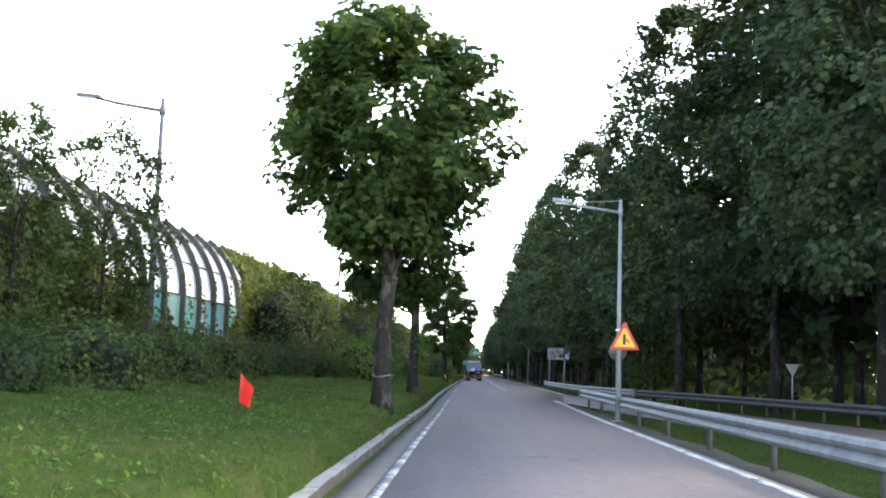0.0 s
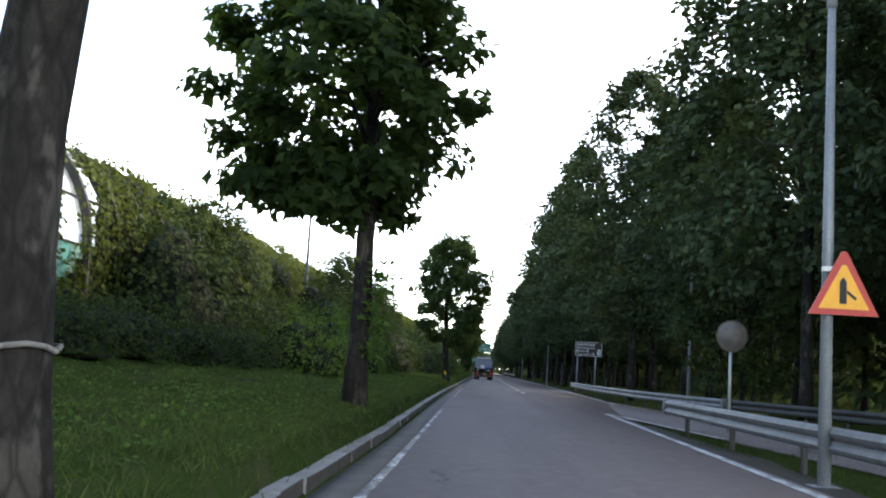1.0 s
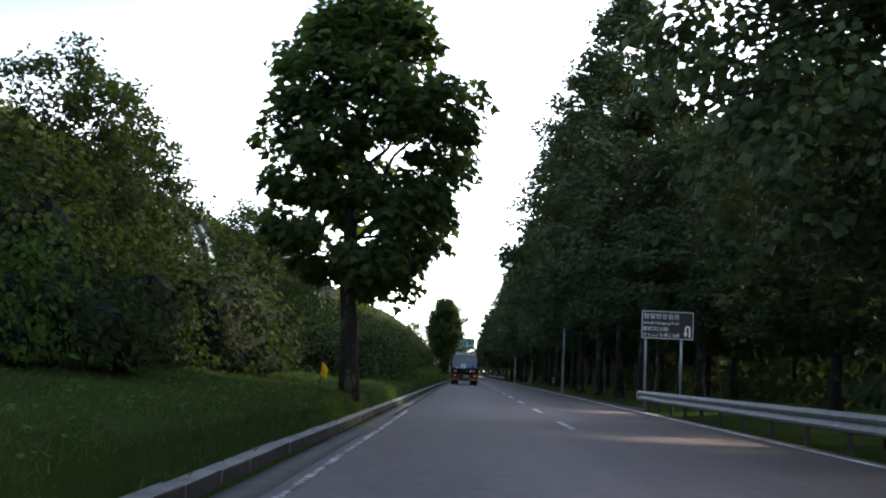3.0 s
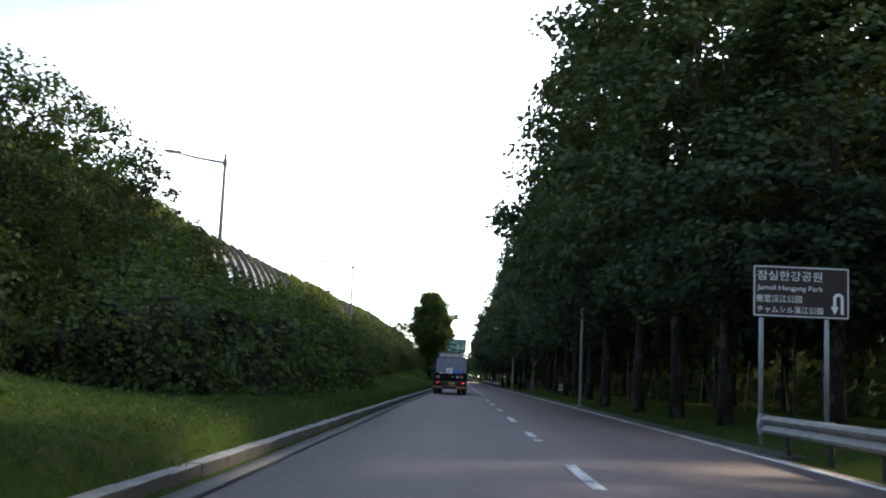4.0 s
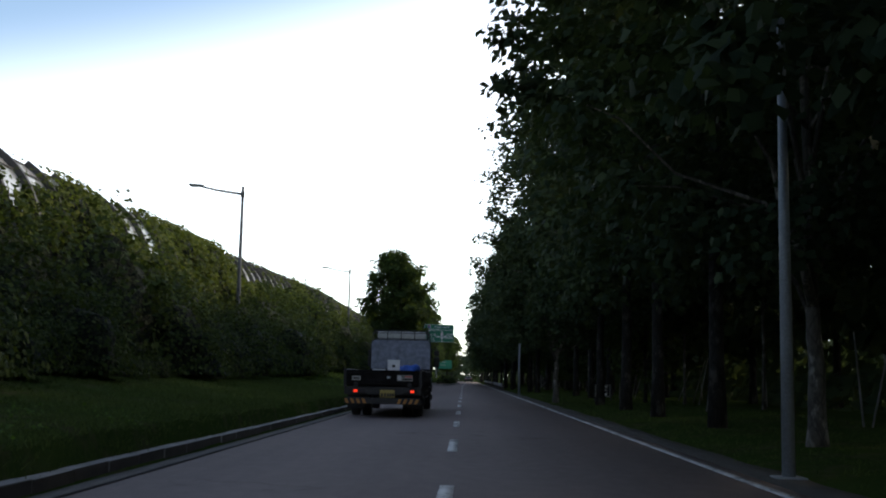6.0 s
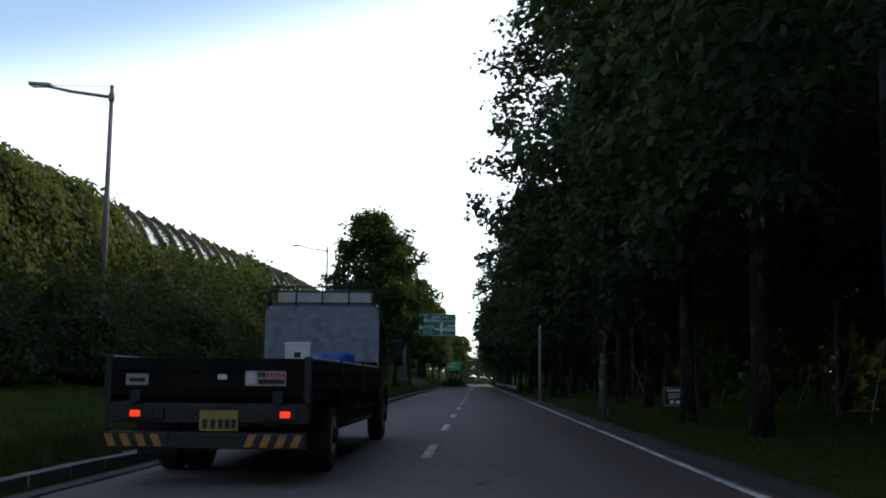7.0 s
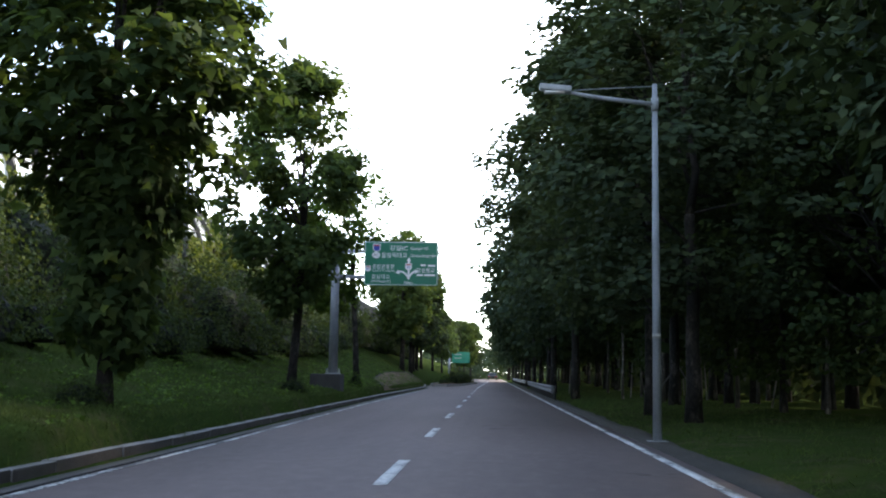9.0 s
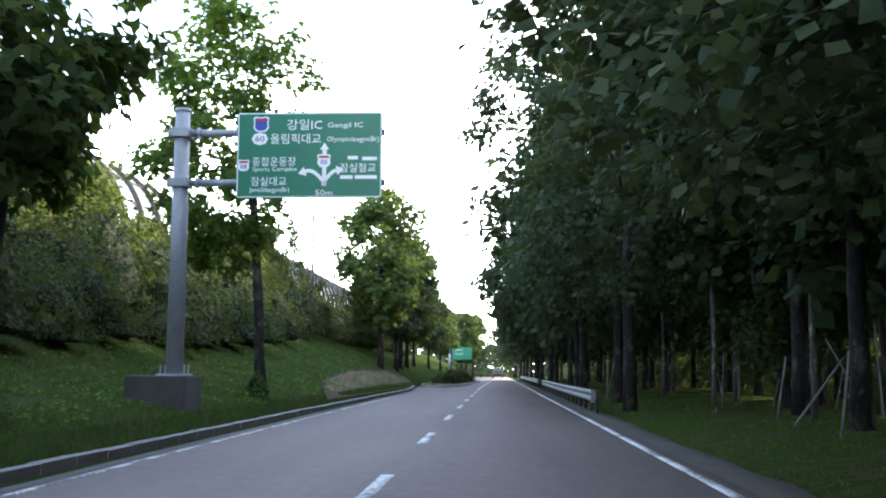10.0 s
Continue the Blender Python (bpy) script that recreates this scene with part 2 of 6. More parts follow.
ASPHALT = make_asphalt()
DARK_CONCRETE = make_concrete("dark_brown_concrete", (0.062, 0.053, 0.047), 0.5)
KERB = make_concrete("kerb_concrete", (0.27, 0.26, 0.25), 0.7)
GUTTER = make_concrete("gutter_concrete", (0.105, 0.098, 0.094), 0.4)
BLOCK = make_concrete("footing_concrete", (0.06, 0.057, 0.055), 0.6)
TAR = make_soil("black_tar", (0.012, 0.0115, 0.0115))
GROUND = make_ground()
SHOULDER = make_soil("gravelly_shoulder", (0.062, 0.056, 0.048))
SOIL = make_soil("red_soil", (0.135, 0.088, 0.055))
LINE = make_paint_line()
FADED = make_paint_line("faded_road_paint", 0.06)
# dark greens that carry the shade deep inside shrubs and ivy
LEAF_SHADE = make_thicket("dense_shaded_leaves", (0.010, 0.015, 0.007), (0.020, 0.031, 0.011), (0.042, 0.054, 0.018))
BARK = make_bark("dark_bark", (0.011, 0.009, 0.008), (0.085, 0.077, 0.066), 0.65)
PALE_BARK = make_bark("pale_patchy_bark", (0.05, 0.043, 0.036), (0.26, 0.235, 0.20), 0.8)
LEAF = leaf_material("plane_leaf", (0.013, 0.025, 0.011), (0.026, 0.046, 0.017), (0.062, 0.088, 0.028), (0.15, 0.22, 0.04))
LEAF_R = leaf_material("dark_plane_leaf", (0.014, 0.025, 0.014), (0.026, 0.041, 0.022), (0.053, 0.069, 0.034), (0.11, 0.15, 0.04), 0.16)
IVY = leaf_material("ivy_leaf", (0.034, 0.050, 0.012), (0.058, 0.078, 0.017), (0.135, 0.138, 0.030), (0.18, 0.23, 0.03), 0.26)
# darker copy of the guardrail steel, with tree shade put into its colour
SHADED_STEEL = make_steel("shade_darkened_steel", (0.065, 0.062, 0.058), 0.8, 0.1)
FRESH_OR_SUNLIT = leaf_material("fresh_or_sunlit_leaf", (0.022, 0.046, 0.010), (0.042, 0.084, 0.016), (0.085, 0.135, 0.030), (0.16, 0.25, 0.03), 0.28)
SHRUB = leaf_material("shrub_leaf", (0.012, 0.021, 0.008), (0.022, 0.037, 0.013), (0.050, 0.068, 0.022), (0.12, 0.17, 0.03), 0.18)
GRASS = leaf_material("grass_blade", (0.021, 0.035, 0.010), (0.043, 0.065, 0.016), (0.086, 0.105, 0.030), (0.11, 0.17, 0.04), 0.22)
GALV = make_steel("galvanised_steel", (0.50, 0.51, 0.52), 0.5, 0.7)
POLE = make_steel("grey_painted_pole", (0.29, 0.305, 0.325), 0.55, 0.25)
RIB = make_steel("dark_steel_rib", (0.055, 0.050, 0.046), 0.65, 0.0)
RAIL_STEEL = make_steel("guardrail_steel", (0.25, 0.245, 0.24), 0.7, 0.25)
SCREEN = make_screen()
MURAL = make_mural()
GLASS = make_glass()
BLACK = plain("black_plastic", (0.012, 0.012, 0.013), 0.6)
RUBBER = plain("tyre_rubber", (0.02, 0.02, 0.02), 0.85)
SIGN_GREEN = plain("green_sign_sheeting", (0.0, 0.155, 0.085), 0.45, 0, 0.12, 1.5)
SIGN_WHITE = plain("white_sign_sheeting", (0.78, 0.8, 0.8), 0.45, 0, 0.06)
SIGN_RED = plain("red_sign_sheeting", (0.42, 0.03, 0.02), 0.45, 0, 0.1)
SIGN_BLUE = plain("blue_sign_sheeting", (0.03, 0.06, 0.32), 0.45, 0, 0.1)
SIGN_AMBER = plain("amber_sign_sheeting", (0.80, 0.36, 0.02), 0.45, 0, 0.1)
SIGN_BROWN = plain("dark_brown_sign_sheeting", (0.035, 0.024, 0.022), 0.5, 0, 0.2, 2)
SIGN_BACK = plain("bare_sign_aluminium", (0.4, 0.41, 0.42), 0.5, 0.5)
CAB_PAINT = plain("dark_grey_cab_paint", (0.045, 0.048, 0.053), 0.35, 0.2, 0.3, 3)
CAB_PANEL = plain("blue_grey_cab_panel", (0.16, 0.18, 0.23), 0.6, 0, 0.42, 6)
BED_PAINT = plain("grimy_black_bed_paint", (0.010, 0.009, 0.0085), 0.8, 0.0, 0.6, 4, 0.1)
TRIM_PALE = plain("pale_bumper_trim", (0.42, 0.42, 0.40), 0.5, 0, 0.2)
TARP = plain("blue_tarpaulin", (0.015, 0.11, 0.48), 0.55, 0, 0.35, 5)
WHITE_BOX = plain("white_crate_plastic", (0.62, 0.63, 0.64), 0.5, 0, 0.15)
GRIMY_WHITE = plain("grimy_white_film", (0.30, 0.295, 0.27), 0.6, 0, 0.35, 14)
PLATE = plain("yellow_plate", (0.30, 0.22, 0.05), 0.5, 0, 0.15)
ORANGE = plain("orange_stripe", (0.36, 0.15, 0.03), 0.5, 0, 0.2)
FLAG_RED = plain("red_flag_cloth", (0.75, 0.05, 0.03), 0.8, 0, 0.2)
FLAG_YELLOW = plain("yellow_flag_cloth", (0.75, 0.52, 0.02), 0.8, 0, 0.2)
STAKE = make_bark("weathered_stake", (0.14, 0.13, 0.12), (0.34, 0.32, 0.29), 0.7)
RED_LAMP = Mat("lit_tail_lamp")
RED_LAMP.set((0.5, 0.02, 0.01), 0.3)
RED_LAMP.p.inputs["Emission Color"].default_value = (1, 0.05, 0.015, 1)
RED_LAMP.p.inputs["Emission Strength"].default_value = 0.7
RED_LAMP = RED_LAMP.m
TOWER = plain("pale_tower_render", (0.55, 0.56, 0.58), 0.8, 0, 0.1, 0.2)


# ---- mesh helpers ----
def thing(name, label, category, place=(0, 0, 0), rz=0.0, group="", kind=""):
    """An Empty at a thing's base, which its parts hang from."""
    ob = new(name)
    ob.matrix_basis = pose(*place, 0, 0, rz)
    return tagged(ob, label, category, group, kind)


def part(name, bm, material, parent=None, label=""):
    """Links a bmesh as one mesh object, under a thing or a part."""
    me = bpy.data.meshes.new(name)
    bm.normal_update()
    bm.to_mesh(me)
    bm.free()
    return part_of(name, me, material, parent, label)


def part_of(name, me, material, parent=None, label=""):
    if material is not None and not me.materials:
        me.materials.append(material)
    ob = new(name, me)
    if parent is not None:
        ob.parent = parent
    if label:
        ob["label"] = label
    return ob


def box(bm, x0, x1, y0, y1, z0, z1, bevel=0.0):
    r = bmesh.ops.create_cube(bm, size=1.0)
    vs = r["verts"]
    for v in vs:
        v.co = Vector((x0 + (v.co.x + 0.5) * (x1 - x0), y0 + (v.co.y + 0.5) * (y1 - y0), z0 + (v.co.z + 0.5) * (z1 - z0)))
    if bevel:
        es = list({e for v in vs for e in v.link_edges})
        bmesh.ops.bevel(bm, geom=es, offset=bevel, segments=2, profile=0.6, affect="EDGES")
    return bm


def bx(x0, x1, y0, y1, z0, z1, bevel=0.0):
    return box(bmesh.new(), x0, x1, y0, y1, z0, z1, bevel)


def tube(bm, pts, radii, seg=10, cap=True):
    """A round tube along points."""
    pts = [Vector(p) for p in pts]
    if isinstance(radii, (int, float)):
        radii = [radii] * len(pts)
    rings = []
    for i, p in enumerate(pts):
        d = (pts[min(i + 1, len(pts) - 1)] - pts[max(i - 1, 0)]).normalized()
        u = d.cross(Vector((0.31, 0.2, 1) if abs(d.z) < 0.9 else (1, 0.1, 0))).normalized()
        w = d.cross(u)
        rings.append([bm.verts.new(p + radii[i] * (math.cos(a) * u + math.sin(a) * w)) for a in (2 * math.pi * s / seg for s in range(seg))])
    for a, b in zip(rings, rings[1:]):
        for s in range(seg):
            f = bm.faces.new((a[s], a[(s + 1) % seg], b[(s + 1) % seg], b[s]))
            f.smooth = True
    if cap:
        bm.faces.new(rings[0][::-1])
        bm.faces.new(rings[-1])
    return bm


def sweep(bm, section, pts):
    """A closed section of (side, up) carried along points, kept upright."""
    pts = [Vector(p) for p in pts]
    rows = []
    for i, p in enumerate(pts):
        d = pts[min(i + 1, len(pts) - 1)] - pts[max(i - 1, 0)]
        side = Vector((d.y, -d.x, 0)).normalized()
        rows.append([bm.verts.new(p + side * a + Vector((0, 0, b))) for a, b in section])
    n = len(section)
    for a, b in zip(rows, rows[1:]):
        for s in range(n):
            bm.faces.new((a[s], a[(s + 1) % n], b[(s + 1) % n], b[s]))
    bm.faces.new(rows[0])
    bm.faces.new(rows[-1][::-1])
    bmesh.ops.recalc_face_normals(bm, faces=bm.faces[:])
    return bm


def prism(bm, outline, y0, y1):
    """An (x, z) outline drawn out from y0 to y1."""
    a = [bm.verts.new((x, y0, z)) for x, z in outline]
    b = [bm.verts.new((x, y1, z)) for x, z in outline]
    n = len(outline)
    for i in range(n):
        bm.faces.new((a[i], a[(i + 1) % n], b[(i + 1) % n], b[i]))
    bm.faces.new(a)
    bm.faces.new(b[::-1])
    bmesh.ops.recalc_face_normals(bm, faces=bm.faces[:])
    return bm


def prism_x(bm, outline, x0, x1):
    """A (y, z) outline drawn out from x0 to x1."""
    a = [bm.verts.new((x0, y, z)) for y, z in outline]
    b = [bm.verts.new((x1, y, z)) for y, z in outline]
    n = len(outline)
    for i in range(n):
        bm.faces.new((a[i], a[(i + 1) % n], b[(i + 1) % n], b[i]))
    bm.faces.new(a)
    bm.faces.new(b[::-1])
    bmesh.ops.recalc_face_normals(bm, faces=bm.faces[:])
    return bm


def ribbon(bm, path, half, y0, y1):
    """A flat band of (x, z) points with thickness from y0 to y1."""
    n, rows = len(path), []
    for i, (px, pz) in enumerate(path):
        (ax, az), (cx, cz) = path[max(i - 1, 0)], path[min(i + 1, n - 1)]
        d = max(1e-6, math.hypot(cx - ax, cz - az))
        ox, oz = -(cz - az) / d * half, (cx - ax) / d * half
        rows.append([bm.verts.new(v) for v in ((px + ox, y0, pz + oz), (px - ox, y0, pz - oz), (px - ox, y1, pz - oz), (px + ox, y1, pz + oz))])
    for a, b in zip(rows, rows[1:]):
        for k in range(4):
            bm.faces.new((a[k], a[(k + 1) % 4], b[(k + 1) % 4], b[k]))
    bm.faces.new(rows[0])
    bm.faces.new(rows[-1][::-1])
    bmesh.ops.recalc_face_normals(bm, faces=bm.faces[:])
    return bm


def raw_mesh(name, verts, faces_n, corners, material):
    """A mesh from numpy arrays: all faces have faces_n corners."""
    me = bpy.data.meshes.new(name)
    nf = len(corners) // faces_n
    me.vertices.add(len(verts))
    me.vertices.foreach_set("co", np.asarray(verts, np.float32).ravel())
    me.loops.add(len(corners))
    me.loops.foreach_set("vertex_index", np.asarray(corners, np.int32))
    me.polygons.add(nf)
    me.polygons.foreach_set("loop_start", np.arange(0, len(corners), faces_n, dtype=np.int32))
    me.update(calc_edges=True)
    if material is not None:
        me.materials.append(material)
    return me


LOBED = (np.array([(0, 0, 0), (0.62, 0.26, -0.14), (0.24, 0.52, -0.04), (0, 1.05, -0.10), (-0.24, 0.52, -0.04), (-0.62, 0.26, -0.14)]), np.array([0, 1, 2, 0, 2, 3, 0, 3, 4, 0, 4, 5]), 3)
KITE = (np.array([(0, 0, 0), (0.42, 0.45, -0.10), (0, 1, -0.04), (-0.42, 0.45, -0.10)]), np.array([0, 1, 2, 0, 2, 3]), 3)
BROAD = (np.array([(0, 0, 0), (0.52, 0.44, -0.12), (0, 1, -0.06), (-0.52, 0.44, -0.12)]), np.array([0, 1, 2, 0, 2, 3]), 3)


def unit(v):
    return v / np.maximum(np.linalg.norm(v, axis=1, keepdims=True), 1e-6)


def leaves(name, centres, normals, sizes, rng, material, shape=KITE, droop=0.6):
    """Many small leaves as one mesh: each lies across its normal, its tip hanging a little."""
    n = len(centres)
    nrm = unit(normals + rng.normal(0, 0.45, (n, 3)))
    tip = rng.normal(0, 1, (n, 3)) + np.array([0, 0, -droop])
    tip = unit(tip - (tip * nrm).sum(1, keepdims=True) * nrm)
    side = np.cross(tip, nrm)
    pts, idx, corner = shape
    s = sizes[:, None, None]
    v = centres[:, None, :] + s * (pts[None, :, 1:2] * tip[:, None, :] + pts[None, :, 0:1] * side[:, None, :] + pts[None, :, 2:3] * nrm[:, None, :])
    c = (np.arange(n)[:, None] * len(pts) + idx[None, :]).ravel()
    return raw_mesh(name, v.reshape(-1, 3), corner, c, material)


def interp(x, xs, ys):
    return float(np.interp(x, xs, ys))


# ---- the lie of the land ----
def kerb_x(y):
    """The kerb's face along the road."""
    return interp(y, [20, 34, 48, 64, 84, 106, 120, 142, 160, 176, 190, 206, 236, 244, 252, 300],
                  [-0.42, -0.34, -0.43, -0.45, -0.37, -0.31, -0.22, -0.08, 0.0, -0.04, -0.26, -0.40, -0.42, -0.8, -1.3, -1.3])


LEFT_X = [-60, -14, -12, -9, -7, -5, -3, -1.6, -1.0, -0.68, -0.6]
LEFT_A = [2.6, 2.6, 2.5, 2.2, 1.5, 0.9, 0.64, 0.55, 0.50, 0.42, 0.15]
LEFT_B = [4.2, 4.2, 4.1, 3.7, 2.9, 1.9, 1.0, 0.62, 0.52, 0.42, 0.15]
LEFT_C = [5.0, 5.0, 4.8, 4.3, 3.6, 2.7, 1.7, 0.95, 0.6, 0.42, 0.15]


def ground_z(x, y):
    k = kerb_x(y) + 0.42
    if x < k - 0.6:
        b, c = interp(y, [150, 205], [0, 1]), interp(y, [212, 240], [0, 1])
        bumps = 0.05 * noise.noise((x * 0.7, y * 0.7, 0.0))
        one, two, three = (interp(x - k, LEFT_X, p) for p in (LEFT_A, LEFT_B, LEFT_C))
        return (1 - b) * one + b * ((1 - c) * two + c * three) + bumps
    if x < 6.8:
        return -0.05
    flat = interp(y, [70, 95], [0, 1])
    rise = interp(x, [6.8, 7.1, 8.2, 12, 60], [-0.05, -0.01, 0.10, 0.25, 0.6])
    return (1 - flat) * -0.03 + flat * (rise + 0.03 * noise.noise((x * 0.8, y * 0.8, 3.0)))


def build_ground():
    xs = [-3000, -900, -300, -120, -60, -30, -20, -14] + [-12 + 0.75 * i for i in range(15)] + [-1.2, -1.0, -0.85, -0.68, -0.6, -0.3, 2, 4.5, 6.6, 6.8, 7.0, 7.3, 7.7, 8.2, 9, 10, 11.5, 13, 16, 20, 30, 50, 120, 300, 900, 3000]
    ys = [-400, -100, -40, -20] + [-10 + 1.5 * i for i in range(215)] + [320, 340, 370, 420, 500, 700, 1200, 3500]
    verts = []
    for y in ys:
        k = kerb_x(y) + 0.42
        for x in xs:
            xx = x + k if -30 < x < 0 else x
            verts.append((xx, y, ground_z(xx - 1e-4, y)))
    w = len(xs)
    q = []
    for j in range(len(ys) - 1):
        for i in range(w - 1):
            a = j * w + i
            q += [a, a + 1, a + w + 1, a + w]
    me = raw_mesh("ground", verts, 4, q, GROUND)
    me.polygons.foreach_set("use_smooth", [True] * len(me.polygons))
    tagged(new("ground", me), "grassy ground with a rising bank beside the road", "ground", kind="structure")


def strip(name, left, right, z, y0, y1, step, material, label, category, thick=0.03):
    """A slab between two edges that are functions of y."""
    n = max(2, int((y1 - y0) / step) + 1)
    ys = [y0 + (y1 - y0) * i / (n - 1) for i in range(n)]
    v, q = [], []
    for y in ys:
        for zz in (z, z - thick):
            v += [(left(y), y, zz), (right(y), y, zz)]
    for i in range(n - 1):
        a, b = 4 * i, 4 * i + 4
        q += [a, a + 1, b + 1, b, a + 3, a + 2, b + 2, b + 3, a + 2, a, b, b + 2, a + 1, a + 3, b + 3, b + 1]
    e = 4 * (n - 1)
    q += [0, 2, 3, 1, e, e + 1, e + 3, e + 2]
    ob = new(name, raw_mesh(name, v, 4, q, material))
    return tagged(ob, label, category, kind="structure")


def ramp_left(y):
    return interp(y, [-40, 5, 25, 40, 50, 60], [14, 9.5, 7.3, 5.9, 4.95, 4.4])


def ramp_right(y):
    return interp(y, [-40, 5, 30, 45, 55, 62, 70, 90], [21, 15.5, 12.4, 9.8, 7.9, 7.1, 6.8, 6.8])


build_ground()
strip("road", lambda y: kerb_x(y) + 0.02, lambda y: interp(y, [-60, 38, 44, 49, 60, 68, 72], [4.66, 4.72, 4.9, 5.1, 6.0, 6.8, 6.85]) + (0.07 * noise.noise((4.0, y * 0.6, 0)) if y < 42 else 0.0), 0.0, -60, 420, 3.0, ASPHALT, "worn grey asphalt road with faint cracks", "road")
strip("ramp_road", ramp_left, ramp_right, -0.006, -40, 66, 2.0, ASPHALT, "worn grey asphalt slip road joining the main road", "road")
SEAM = lambda y: kerb_x(y) + interp(y, [40, 60, 84, 110, 120, 160, 180], [0.36, 0.34, 0.29, 0.26, 0.28, 0.27, 0.24])
strip("gutter", kerb_x, SEAM, 0.006, -20, 250, 3.0, GUTTER, "dirty concrete gutter strip along the kerb", "gutter")
strip("shoulder", lambda y: 6.83, lambda y: 7.5 + 0.3 * noise.noise((0.3, y * 0.35, 1)) + 0.14 * noise.noise((2.3, y * 1.4, 1)), 0.012, 88, 300, 0.6, SHOULDER, "gravelly dirt shoulder beside the road", "shoulder", 0.06)


strip("shoulder", lambda y: interp(y, [-60, 38, 44], [4.6, 4.66, 4.84]), lambda y: 5.25 + 0.3 * noise.noise((7.3, y * 0.4, 2)), -0.004, -20, 44, 0.6, SHOULDER, "dirt and gravel under the guardrail", "shoulder", 0.04)
strip("tar_seam", lambda y: SEAM(y) - 0.032 + 0.016 * noise.noise((0, y * 1.3, 0)), lambda y: SEAM(y) + 0.018 + 0.014 * noise.noise((3, y * 1.1, 0)), 0.009, 76, 178, 0.5, TAR, "dark tar seam between gutter and asphalt", "seam", 0.006)


def marking(name, x0, x1, y0, y1, label, step=1.2, paint=LINE):
    """A thin painted stripe with slightly ragged edges; the edges are functions of y."""
    def edge(f, s):
        return lambda y: f(y) + 0.008 * noise.noise((s, y * 3, 0))
    return strip(name, edge(x0, 1.7), edge(x1, 5.1), 0.005, y0, y1, step, paint, label, "road marking", 0.004)


marking("edge_line", lambda y: interp(y, [20, 30, 44], [-0.03, 0.02, 0.0]), lambda y: interp(y, [20, 30, 44], [0.075, 0.115, 0.06]), -20, 47, "worn white edge line beside the gutter", 0.6, FADED)
marking("edge_line", lambda y: -0.02, lambda y: 0.045, 60, 79, "faint worn edge line beside the gutter", 0.6, FADED)
marking("edge_line", lambda y: kerb_x(y) + 0.29, lambda y: kerb_x(y) + 0.385, 154, 226, "worn white edge line beside the gutter", 0.6, FADED)
marking("edge_line", lambda y: interp(y, [0, 30, 50.4], [4.50, 4.55, 4.80]) - 0.07, lambda y: interp(y, [0, 30, 50.4], [4.50, 4.55, 4.80]) + 0.07, -20, 50.4, "worn white edge line at the slip road nose", 0.6)
marking("edge_line", lambda y: interp(y, [40, 50.4], [5.9, 4.86]) - 0.06, lambda y: interp(y, [40, 50.4], [5.9, 4.86]) + 0.06, 40, 50.2, "worn white edge line at the slip road nose", 0.6)
marking("edge_line", lambda y: interp(y, [62, 74, 80], [6.45, 6.52, 6.54]), lambda y: interp(y, [62, 74, 80], [6.55, 6.64, 6.67]), 62, 330, "solid white edge line along the shoulder", 0.6)
for k in range(0, 31):
    yc = 75.2 + 8 * k
    if yc < 246:
        ob = marking("lane_dash", lambda y: 3.21, lambda y: 3.355, yc - 1.5, yc + 1.5, "worn white lane dash on the asphalt", 0.3)
        tagged(ob, group="lane dashes")
marking("lane_line", lambda y: 3.2 + 0.008 * (y - 246), lambda y: 3.33 + 0.008 * (y - 246), 246, 330, "solid white line beside the traffic island")


# ---- trees and shrubs ----
def limb_path(a, b, rng, n=5, sag=0.12):
    a, b = np.array(a, float), np.array(b, float)
    out = []
    for i in range(n):
        t = i / (n - 1)
        p = a + (b - a) * t + rng.normal(0, sag, 3) * math.sin(math.pi * t)
        p[2] += 0.25 * (b[2] - a[2]) * math.sin(math.pi * t) * 0.4
        out.append(tuple(p))
    return out


def crown_points(rng, zlo, zhi, rmax, profile, clumps, per, spread):
    """Leaf places and outward normals: clumps spread through an uneven envelope."""
    hs, rs = zip(*profile)
    c = []
    lobes = rng.uniform(0, 2 * math.pi, 3)
    while len(c) < clumps:
        h = rng.uniform(0, 1) ** 0.9
        a = rng.uniform(0, 2 * math.pi)
        r = rmax * np.interp(h, hs, rs) * (1 + 0.16 * math.sin(2 * a + lobes[0] + 5 * h) + 0.10 * math.sin(5 * a + lobes[1] + 9 * h))
        d = r * rng.uniform(0.15, 1.0) ** 0.45
        if rng.uniform() < 0.06:
            d = r * rng.uniform(1.0, 1.08)
        c.append((d * math.cos(a), d * math.sin(a), zlo + h * (zhi - zlo) + rng.normal(0, 0.12)))
    c = np.array(c)
    base = np.repeat(c, per, axis=0)
    off = unit(rng.normal(0, 1, base.shape))
    rad = spread * rng.uniform(0.35, 1.0, (len(base), 1)) * np.repeat(rng.uniform(0.75, 1.3, clumps), per)[:, None]
    off[:, 2] *= 0.75
    p = base + off * rad
    mid = np.array([0, 0, (zlo + zhi) / 2 - 1.0])
    nrm = unit(unit(p - mid) * 0.5 + off * 0.35 + np.array([0, 0, 0.75]))
    return c, p, nrm


